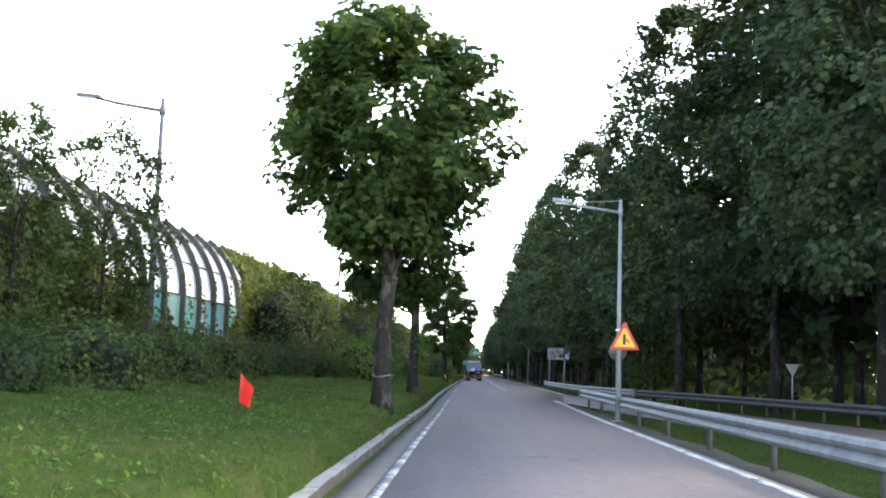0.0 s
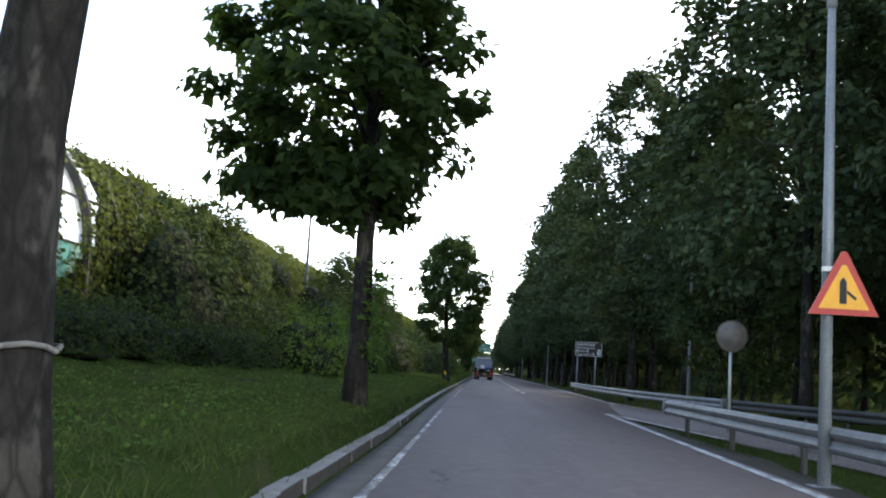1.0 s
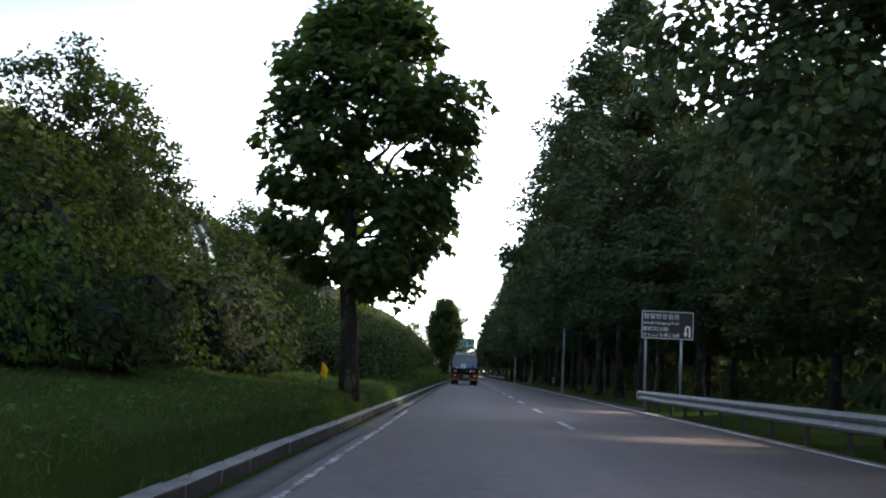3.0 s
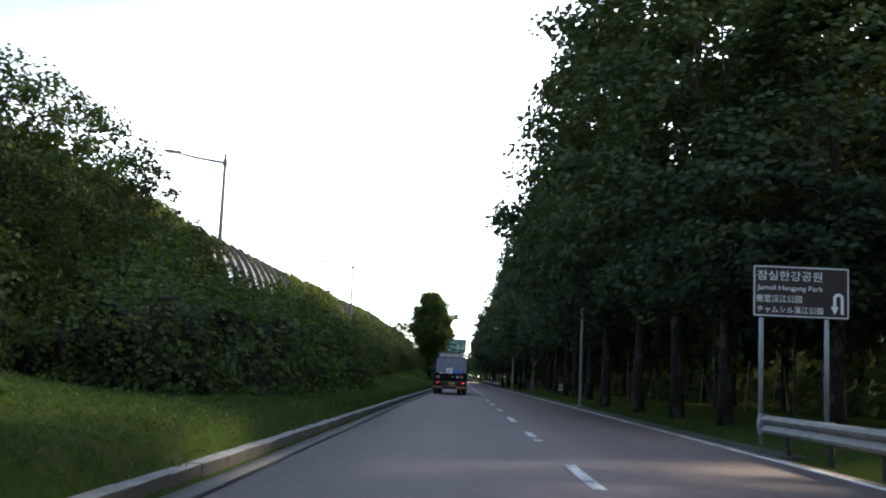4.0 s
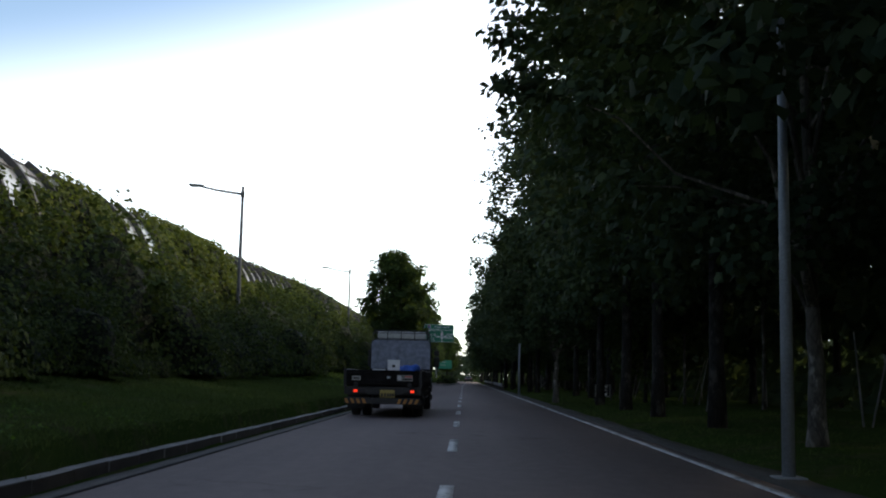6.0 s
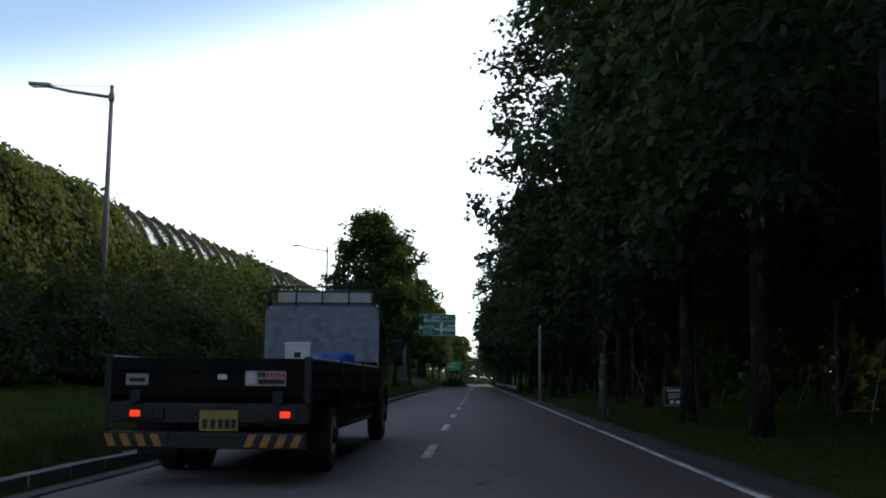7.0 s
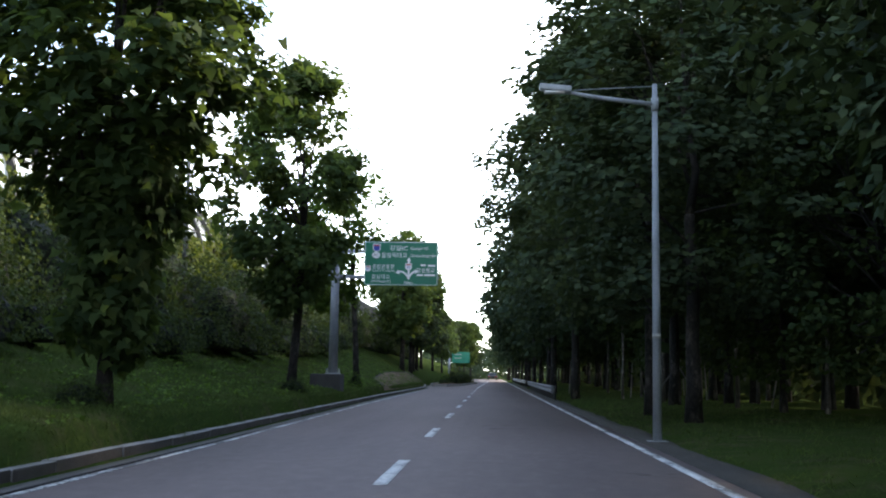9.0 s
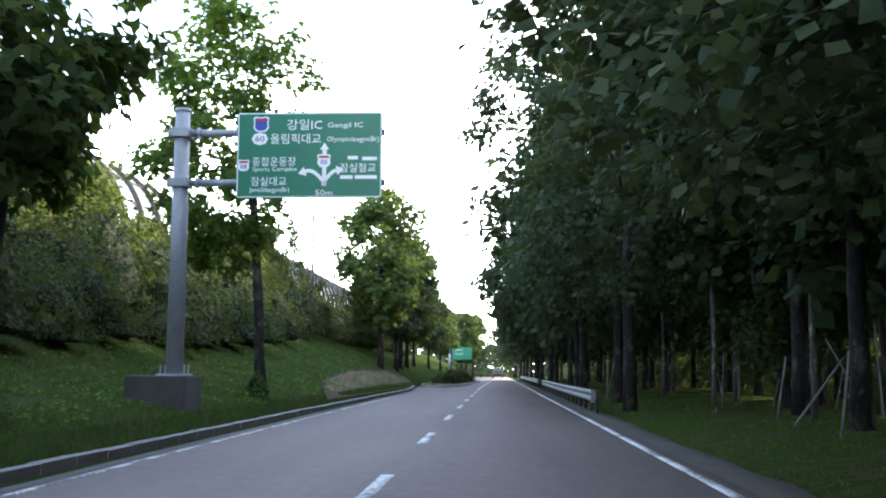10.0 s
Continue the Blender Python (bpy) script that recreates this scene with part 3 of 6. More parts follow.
def make_tree(name, label, seed, height, zlo, rmax, profile, clumps, per, spread, leaf, trunk_r, bark, leaf_mat, shape, fork=None, lean=0.0, limbs=9, drift=0.0):
    """A street tree: tapered trunk with limbs, and a crown of single leaves in clumps."""
    rng = np.random.default_rng(seed)
    c, p, nrm = crown_points(rng, zlo, height, rmax, profile, clumps, per, spread)
    c[:, 0] += drift
    p[:, 0] += drift
    tree = thing(name, label, "tree")
    bm = bmesh.new()
    top = zlo + 0.72 * (height - zlo)
    bole = fork or zlo + 0.25 * (height - zlo)
    wob = rng.normal(0, 0.03, (6, 2))
    pts, rad = [], []
    for i in range(6):
        t = i / 5
        z = -0.12 + (bole + 0.12) * t
        pts.append((wob[i, 0] * t + lean * t, wob[i, 1] * t, z))
        rad.append(trunk_r * (1.28 if i == 0 else 1.0 - 0.32 * t))
    tube(bm, pts, rad, 12)
    end = pts[-1]
    if fork:
        for sx in (-1, 1):
            tip = (end[0] + sx * rng.uniform(0.8, 1.1), end[1] + rng.normal(0, 0.4), bole + 2.6)
            tube(bm, limb_path(end, tip, rng), [trunk_r * 0.55, trunk_r * 0.45, trunk_r * 0.36, trunk_r * 0.26, trunk_r * 0.15], 8)
    tube(bm, limb_path(end, (end[0] * 0.4, end[1], top), rng, 6, 0.08), [trunk_r * 0.62 * (1 - 0.15 * i) for i in range(6)], 8)
    for ci in rng.choice(len(c), min(limbs, len(c)), replace=False):
        z0 = rng.uniform(bole * 0.85, bole + 0.5 * (top - bole))
        if c[ci, 2] < z0:
            z0 = max(bole * 0.8, c[ci, 2] - 0.6)
        t = min(1, z0 / bole)
        tube(bm, limb_path((end[0] * t, end[1] * t, z0), tuple(c[ci]), rng), [trunk_r * k for k in (0.30, 0.24, 0.18, 0.12, 0.05)], 6)
    part("trunk", bm, bark, tree)
    part_of("crown", leaves("crown", p, nrm, rng.uniform(0.7, 1.25, len(p)) * leaf, rng, leaf_mat, shape), None, tree)
    return tree


OVOID = [(0, 0.35), (0.15, 0.75), (0.4, 1.0), (0.7, 0.86), (0.9, 0.55), (1, 0.2)]
CONE = [(0, 0.4), (0.1, 0.8), (0.25, 1.0), (0.55, 0.82), (0.8, 0.48), (1, 0.08)]


def stand(ob, x, y, rz=0.0, scale=1.0, z=None):
    ob.matrix_basis = pose(x, y, ground_z(x, y) if z is None else z, 0, 0, rz) @ Matrix.Scale(scale, 4)


def clone(ob, x, y, rz=0.0, scale=1.0, z=None, squash=1.0):
    m = pose(x, y, ground_z(x, y) if z is None else z, 0, 0, rz) @ Matrix.Diagonal((scale, scale, scale * squash, 1))
    keep = ob.scale.copy()
    ob.scale = (1, 1, 1)
    out = copy_thing(ob, m)
    ob.scale = keep
    return out


# left verge: pruned plane trees between kerb and bank
V_LABEL = "pruned plane tree with dense dark-green crown on the verge"
tree_a = make_tree("plane_tree", "forked plane tree with dense crown on the grass verge", 11, 7.7, 3.3, 2.25, [(0, 0.35), (0.15, 0.75), (0.4, 1.0), (0.7, 0.97), (0.9, 0.72), (1, 0.3)], 215, 80, 0.46, 0.185, 0.20, BARK, LEAF, LOBED, fork=2.6, limbs=8, drift=-0.1)
stand(tree_a, -0.82, 22.3, 0)
band = part("rope", tube(bmesh.new(), [(0.195 * math.cos(a * math.pi / 8), 0.195 * math.sin(a * math.pi / 8), 0.62 + 0.02 * math.sin(a)) for a in range(17)], 0.012, 5, False), STAKE, tree_a, "rope tied round the trunk")
tree_b = make_tree("plane_tree", V_LABEL, 12, 8.0, 2.95, 2.15, OVOID, 175, 78, 0.46, 0.185, 0.165, BARK, LEAF, LOBED, limbs=16, drift=-0.55)
shoot_rng = np.random.default_rng(8)
sp = np.c_[shoot_rng.normal(0.26, 0.13, 260), shoot_rng.normal(-0.05, 0.16, 260), shoot_rng.uniform(0.75, 2.2, 260)]
shoots = part_of("leafy_shoot", leaves("leafy_shoot", sp, np.tile([[0.3, -0.3, 1.0]], (260, 1)), shoot_rng.uniform(0.08, 0.15, 260), shoot_rng, FRESH_OR_SUNLIT, LOBED), None, tree_b, "bright green shoots on the trunk")
tagged(shoots, kind="stuff")
stand(tree_b, -0.85, 34.1, 0)
tree_c = make_tree("plane_tree", V_LABEL, 13, 7.3, 2.0, 1.95, [(0, 0.45), (0.2, 0.9), (0.4, 1.0), (0.7, 0.84), (0.9, 0.5), (1, 0.15)], 205, 76, 0.43, 0.18, 0.17, BARK, LEAF, LOBED, lean=0.2, limbs=16)
stand(tree_c, -0.75, 73.2, 200)
tree_d = make_tree("plane_tree", "slender plane tree with leafy trunk shoots on the verge", 14, 8.4, 1.0, 2.15, [(0, 0.13), (0.2, 0.17), (0.32, 0.6), (0.5, 1.0), (0.75, 0.85), (1, 0.25)], 260, 78, 0.52, 0.19, 0.12, BARK, LEAF, LOBED, limbs=14)
stand(tree_d, -1.0, 173.9, 0)
tree_e = make_tree("plane_tree", V_LABEL, 15, 9.0, 2.2, 1.75, OVOID, 175, 66, 0.5, 0.19, 0.13, BARK, LEAF, LOBED, lean=0.25, limbs=14)
stand(tree_e, -1.1, 188.2, 0)
# brighter leaves here put sunlight on the crown into its colour
tree_f = make_tree("plane_tree", V_LABEL, 16, 9.3, 3.2, 2.05, OVOID, 140, 48, 0.5, 0.18, 0.13, BARK, FRESH_OR_SUNLIT, LOBED, lean=-0.3, limbs=14, drift=-0.95)
stand(tree_f, -0.95, 201.5, 0)
verge_far = [make_tree("plane_tree", V_LABEL, 17 + i, 8.6, 2.4, 2.4, OVOID, 170, 44, 0.6, 0.25, 0.16, BARK, LEAF_R if i else LEAF, BROAD, limbs=8) for i in range(2)]
for x, y, rz, s, src in ((-2.4, 240, 50, 1.2, 0), (-2.9, 255, 120, 1.15, 1), (-3.2, 262, 250, 1.2, 0), (-3.4, 270, 10, 1.1, 1), (-3.8, 283, 80, 1.1, 0), (-3.4, 300, 160, 1.05, 1),
                         (-3.0, 318, 300, 1.0, 0), (-2.6, 340, 20, 1.05, 1), (-0.3, 342, 75, 1.15, 0), (0.6, 352, 210, 1.2, 1), (-1.6, 360, 130, 1.2, 0)):
    if y < 256:
        stand(verge_far[src], x, y, rz, s)
    else:
        clone(verge_far[src], x, y, rz, s)

# right side: a tall dark row close to the road, and woods behind it
FULL = [(0, 0.42), (0.12, 0.8), (0.32, 1.0), (0.6, 0.94), (0.8, 0.66), (0.93, 0.36), (1, 0.08)]
R_LABEL = "tall dark-green plane tree in the roadside row"
row = []
for i, (h, r) in enumerate(((14.2, 3.5), (15.5, 3.7), (13.2, 3.4), (14.0, 4.2))):
    t = make_tree("plane_tree", R_LABEL, 30 + i, h, 3.0, r, CONE if i == 1 else FULL, 480 if i == 3 else 310, 62, 0.55, 0.172, 0.155, PALE_BARK if i == 3 else BARK, LEAF_R, BROAD, fork=2.15 if i == 3 else None, limbs=12)
    t["group"] = "roadside row of tall plane trees"
    row.append(t)
far_row = []
for i, (h, r) in enumerate(((14.5, 3.9), (13.6, 4.1))):
    t = make_tree("plane_tree", R_LABEL, 36 + i, h, 2.9, r, CONE, 200, 22, 0.8, 0.44, 0.17, BARK, LEAF_R, KITE, limbs=6)
    t["group"] = "roadside row of tall plane trees"
    far_row.append(t)
W_LABEL = "dark-green woodland tree behind the roadside row"
woods = []
for i, (h, r) in enumerate(((13.5, 3.8), (15.0, 4.2))):
    t = make_tree("woodland_tree", W_LABEL, 40 + i, h, 2.6, r, CONE, 150, 17, 1.1, 0.54, 0.17, BARK, LEAF_R, BROAD, limbs=4)
    t["group"] = "woodland trees"
    woods.append(t)

rng = np.random.default_rng(5)
# (x, y, which, scale) of the front row; the nearest are placed one by one
front = [(11.4, 27.0, 2, 1.15, 1), (13.0, 44.0, 1, 1.35, 1), (10.2, 60.3, 2, 1.0, 1.0), (13.8, 62.0, 2, 1.4, 1), (16.2, 53.0, 0, 1.4, 1), (10.9, 70.5, 0, 1.15, 0.9), (14.2, 36.0, 0, 1.45, 1), (17.5, 50.0, 2, 1.5, 1), (8.6, 72.5, 0, 1.25, 0.95), (10.1, 48.6, 0, 1.27, 1.0), (12.4, 71, 0, 1.2, 0.95), (10.2, 76, 1, 1.15, 0.8), (11.7, 84.5, 0, 1.12, 0.62), (10.2, 95, 2, 1.12, 0.7), (8.6, 98.5, 0, 1.15, 0.78),
         (8.4, 103.5, 1, 1.25, 1.0), (8.1, 108.5, 0, 1.2, 1.0), (8.0, 116.2, 2, 1.25, 1), (8.9, 122.5, 3, 1.0, 1), (8.9, 129, 0, 1.15, 1), (8.8, 135.5, 1, 1.12, 0.95), (8.9, 142, 2, 1.2, 0.95), (8.8, 148, 0, 1.05, 0.95), (7.6, 154.2, 3, 0.95, 1.0), (11.3, 158, 1, 1.1, 1.0), (11.6, 166, 0, 1.15, 1.0),
         (10.0, 161, 0, 0.98, 1.0), (10.0, 168.5, 2, 1.05, 0.95), (8.7, 182.6, 0, 1.08, 0.72), (8.45, 186.9, 0, 1.14, 0.78), (10.4, 195.0, 0, 1.12, 0.92),
         (11.0, 200.6, 2, 1.12, 1.0), (8.0, 206, 1, 1.1, 0.95), (8.5, 213, 0, 1.1, 0.95)]
used = set()
for x, y, which, s, squash in front:
    rz = rng.uniform(0, 360)
    if which not in used:
        used.add(which)
        stand(row[which], x, y, rz, s)
    else:
        clone(row[which], x, y, rz, s, None, squash)
y, used = 220.0, set()
while y < 400:
    k = int(rng.integers(0, 2))
    x, s, rz = 8.0 + rng.uniform(-0.4, 0.5), rng.uniform(0.86, 1.02), rng.uniform(0, 360)
    if k not in used:
        used.add(k)
        stand(far_row[k], x, y, rz, s)
    else:
        clone(far_row[k], x, y, rz, s)
    y += rng.uniform(6.5, 8.5) * (1 if y < 300 else 1.6)
first = [True, True]
young = make_tree("young_tree", "slender young tree in the woods beside the road", 44, 8.6, 3.2, 1.7, OVOID, 80, 40, 0.7, 0.28, 0.06, PALE_BARK, LEAF_R, BROAD, limbs=6)
stand(young, 9.75, 203.6, 0)
for k, (x, y) in enumerate(((10.97, 206.9), (10.5, 197.9), (12.4, 201.0), (13.6, 207.5), (15.6, 215.0), (12.2, 212.0), (10.6, 217.0), (13.0, 194.5), (11.5, 190.8), (14.6, 199.5), (12.6, 186.0), (11.9, 223.0),
                            (11.6, 176.0), (13.2, 171.0), (11.9, 147.0), (13.1, 140.5), (11.4, 132.0), (12.7, 126.0), (12.0, 114.0), (13.3, 108.0))):
    clone(young, x, y, 67 * k, 0.9 + 0.05 * (k * 3 % 7))
for x0, ys, step in ((13.4, 184, 5.5), (15.2, 48, 6.5), (18.5, 30, 8.5), (25.5, 25, 19.0)):
    y = ys
    while y < 330:
        x = x0 + rng.uniform(-1.2, 1.2) + (interp(y, [0, 40, 62], [8, 3.5, 0]) if x0 < 20 else 2)
        k = int(rng.integers(0, 2))
        s = rng.uniform(0.85, 1.12) * interp(y, [58, 64, 90, 98], [1.25, 0.58, 0.62, 1.0])
        if first[k]:
            first[k] = False
            stand(woods[k], x, y, rng.uniform(0, 360), s)
        else:
            clone(woods[k], x, y, rng.uniform(0, 360), s)
        y += step * rng.uniform(0.8, 1.2) * (1 if y < 240 else 1.5)


for k, (x, y, s) in enumerate(((16.5, 30, 1.35), (19, 36, 1.45), (17.5, 43, 1.4), (22, 29, 1.5), (21.5, 47, 1.45), (24, 38, 1.5))):
    clone(woods[k % 2], x, y, 60 * k, s)


# shrubs on the bank
def make_shrub(label, seed, r, h, n, leaf, material):
    """A rounded shrub: stems from the ground and a mound of small leaves with stray shoots."""
    rng = np.random.default_rng(seed)
    ob = thing("shrub", label, "shrub", group="shrubs on the bank")
    bm = bmesh.new()
    for _ in range(5):
        a, d = rng.uniform(0, 2 * math.pi), rng.uniform(0.3, 0.8) * r
        tube(bm, limb_path((0, 0, -0.2), (d * math.cos(a), d * math.sin(a), h * rng.uniform(0.6, 0.95)), rng, 4, 0.1), [0.035, 0.028, 0.02, 0.008], 4)
    part("stem", bm, BARK, ob)
    # leaves lie in a thin shell over a lumpy mound, with deep hollows between the lumps
    d = unit(rng.normal(0, 1, (n, 3)))
    d[:, 2] = np.abs(d[:, 2]) * 1.05 - 0.05
    d = unit(d)
    q = d * np.array([1.0, 1.0, h / r])
    lump = np.array([noise.noise(Vector(v) * 2.3 + Vector((seed, 0, 0))) + 0.55 * noise.noise(Vector(v) * 5.2 + Vector((0, seed, 0))) for v in q])
    swell = 1.0 + 0.54 * np.clip(lump, -0.8, 0.42)
    depth = rng.uniform(0, 1, n) ** 1.6
    p = d * np.array([r, r, h]) * (swell * (1.04 - 0.26 * depth))[:, None] + rng.normal(0, 0.04, (n, 3))
    nrm = unit(d * np.array([1, 1, 0.9]) + np.array([0, 0, 0.25]))
    # added solid core: its dark colour stands in for shade inside the shrub
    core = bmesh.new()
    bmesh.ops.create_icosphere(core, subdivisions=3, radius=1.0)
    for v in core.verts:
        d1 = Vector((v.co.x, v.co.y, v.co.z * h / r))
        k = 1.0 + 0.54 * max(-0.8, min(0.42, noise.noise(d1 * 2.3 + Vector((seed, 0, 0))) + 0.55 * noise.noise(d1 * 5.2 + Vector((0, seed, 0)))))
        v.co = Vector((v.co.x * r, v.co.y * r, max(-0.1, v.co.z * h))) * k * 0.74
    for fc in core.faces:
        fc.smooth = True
    part("inner_mass", core, LEAF_SHADE, ob, "solid dark core that makes the shrub's gaps read as shade")
    out = np.where(lump > 0.15)[0]
    sh = rng.choice(out, 9)
    shoots = np.concatenate([p[k] + np.linspace(0, 1, 12)[:, None] * (d[k] * np.array([0.4, 0.4, 0.7]) + np.array([0, 0, 0.35])) * rng.uniform(0.12, 0.3) + rng.normal(0, 0.03, (12, 3)) for k in sh])
    nrm = np.concatenate([nrm, np.tile([[0.0, 0.0, 1.0]], (len(shoots), 1))])
    p = np.concatenate([p, shoots])
    p[:, 2] = np.maximum(p[:, 2], 0.03)
    part_of("foliage", leaves("foliage", p, nrm, rng.uniform(0.65, 1.3, len(p)) * leaf, rng, material), None, ob)
    return ob


shrubs = [make_shrub("low dense green shrub on the grassy bank", 50, 1.35, 1.2, 2200, 0.093, SHRUB),
          make_shrub("dense dark-green shrub on the bank", 51, 1.6, 2.0, 2500, 0.109, SHRUB),
          make_shrub("tall vine-covered shrub on the bank", 52, 1.8, 3.0, 2700, 0.124, IVY),
          make_shrub("fresh green shrub on the bank", 53, 1.5, 2.0, 2500, 0.104, FRESH_OR_SUNLIT),
          make_shrub("dark thicket shrub beside the noise barrier", 54, 2.1, 3.0, 1900, 0.155, SHRUB),
          make_shrub("vine-covered thicket beside the noise barrier", 55, 2.2, 3.1, 2000, 0.155, SHRUB)]
placed = set()


def put_shrub(k, x, y, s, squash=1.0):
    rz = rng.uniform(0, 360)
    if k not in placed:
        placed.add(k)
        stand(shrubs[k], x, y, rz, s)
    else:
        clone(shrubs[k], x, y, rz, s, None, squash)


y = 14.0
while y < 300:
    far = y > 225
    step = 2.6 if not far else 4.5
    front_x = interp(y, [0, 40, 60, 78, 84, 88, 109, 112, 130, 150, 166, 184, 200, 222, 235], [-5.2, -5.0, -4.7, -4.5, -4.4, -4.0, -4.2, -5.6, -5.2, -5.2, -5.2, -5.0, -4.9, -5.6, -6.8])
    low = y < 47
    if low:
        put_shrub(0, front_x + rng.uniform(-0.4, 0.3), y, rng.uniform(0.55, 0.9))
        put_shrub(0, front_x - 1.8 + rng.uniform(-0.4, 0.3), y + 1.0, rng.uniform(0.35, 0.5))
    elif not far:
        put_shrub(int(rng.choice([0, 1, 3], p=[0.45, 0.45, 0.1] if y < 140 else [0.4, 0.6, 0.0])), front_x + rng.uniform(-0.5, 0.35), y + rng.uniform(-0.5, 0.5), rng.uniform(0.45, 1.25) * (0.92 if 86 < y < 112 else 1.0))
        if rng.uniform() < 0.68:
            tall = not (88 < y < 128 or y < 64 or 71 < y < 86)
            put_shrub(int(rng.choice([1, 2, 3, 5], p=([0.4, 0.3, 0.02, 0.28] if y < 140 else [0.5, 0.04, 0.0, 0.46]) if tall else [0.5, 0.0, 0.5, 0.0])), front_x - 2.0 + rng.uniform(-0.4, 0.4), y + 1.1 + rng.uniform(-0.6, 0.6), rng.uniform(0.6, 1.3 if tall or y > 88 else 0.95))
    else:
        put_shrub(4, front_x + rng.uniform(-0.5, 0.5), y, rng.uniform(0.6, 0.9))
    if not low and not 92 < y < 128 and not 70 < y < 90 and not y < 64 and rng.uniform() < 0.55:
        put_shrub(int(rng.choice([4, 5])), max(-7.4, front_x - 3.9) + rng.uniform(-0.4, 0.4), y + rng.uniform(-0.6, 0.6), rng.uniform(0.6, 1.15))
    y += step * rng.uniform(0.85, 1.15)
for x, y, k, s, squash in ((-3.1, 87.6, 1, 1.0, 0.85), (-2.9, 90.2, 1, 1.12, 0.82), (-2.7, 92.6, 1, 1.2, 0.8), (-2.6, 95.4, 3, 1.15, 0.82), (-2.8, 98.2, 1, 1.2, 0.85), (-2.7, 101.0, 1, 1.15, 0.85), (-2.8, 103.6, 1, 1.1, 0.9), (-2.7, 106.2, 1, 1.12, 0.95), (-2.5, 108.6, 1, 1.0, 1.0),
                           (-4.6, 111.5, 1, 1.2, 1.0), (-4.4, 99.5, 1, 1.15, 1.0), (-4.5, 105.0, 3, 1.1, 1.0), (-5.0, 92, 1, 1.15, 1.0), (-7.2, 45.0, 4, 1.0, 1.0), (-4.1, 53.0, 3, 0.9, 1.0), (-3.9, 50.2, 3, 0.95, 0.9), (-4.0, 47.8, 3, 0.85, 0.9), (-4.5, 66.0, 3, 0.7, 1.0), (-7.0, 47.0, 1, 1.3, 1.0),
                           (-5.8, 70, 2, 1.0, 1.0), (-5.6, 78, 1, 0.9, 1.0), (-0.95, 187.8, 0, 0.3, 1.0), (-1.0, 201.1, 3, 0.24, 1.0), (-1.2, 173.6, 0, 0.3, 1.0)):
    put_shrub(k, x, y, s, squash)

# a few self-sown trees on the bank
bank_tree = make_tree("bank_tree", "straggly light-green tree on the bank", 60, 6.6, 0.7, 2.4, OVOID, 170, 46, 0.42, 0.138, 0.08, BARK, SHRUB, KITE, limbs=32)
stand(bank_tree, -7.3, 24.5, 0, 0.72)
for x, y, s in ((-6.9, 19.0, 0.6), (-7.6, 81, 0.72), (-6.4, 90, 0.75), (-6.8, 95, 0.80), (-6.9, 99, 0.76), (-6.8, 104.5, 0.6), (-6.8, 47.5, 0.6), (-6.6, 73.8, 0.80), (-6.7, 76.2, 0.82), (-7.0, 78.6, 0.74), (-7.0, 226, 0.75), (-7.4, 236, 0.85),
                (10.9, 150, 1.0), (10.6, 58, 1.15), (11.8, 187, 1.25), (13.2, 196, 1.4), (11.6, 204, 1.2), (13.5, 212, 1.3), (12.0, 180, 1.1)):
    clone(bank_tree, x, y, rng.uniform(0, 360), s)


# ---- noise barrier with curved top on the bank ----
BAY, B_X = 2.0, -8.15


def barrier_top(y):
    return interp(y, [30, 60, 118, 156, 198, 300], [5.75, 6.1, 6.75, 7.25, 8.35, 8.6])


def rib_curve(n=9):
    """(sideways, up) from the foot to the tip: upright, then bending away over the far side."""
    pts = [(0.0, 0.0), (0.0, 2.9)]
    for i in range(1, n):
        a = radians(58) * i / (n - 1)
        pts.append((-2.75 * (1 - math.cos(a)), 2.9 + 2.75 * math.sin(a) * 1.07))
    return pts


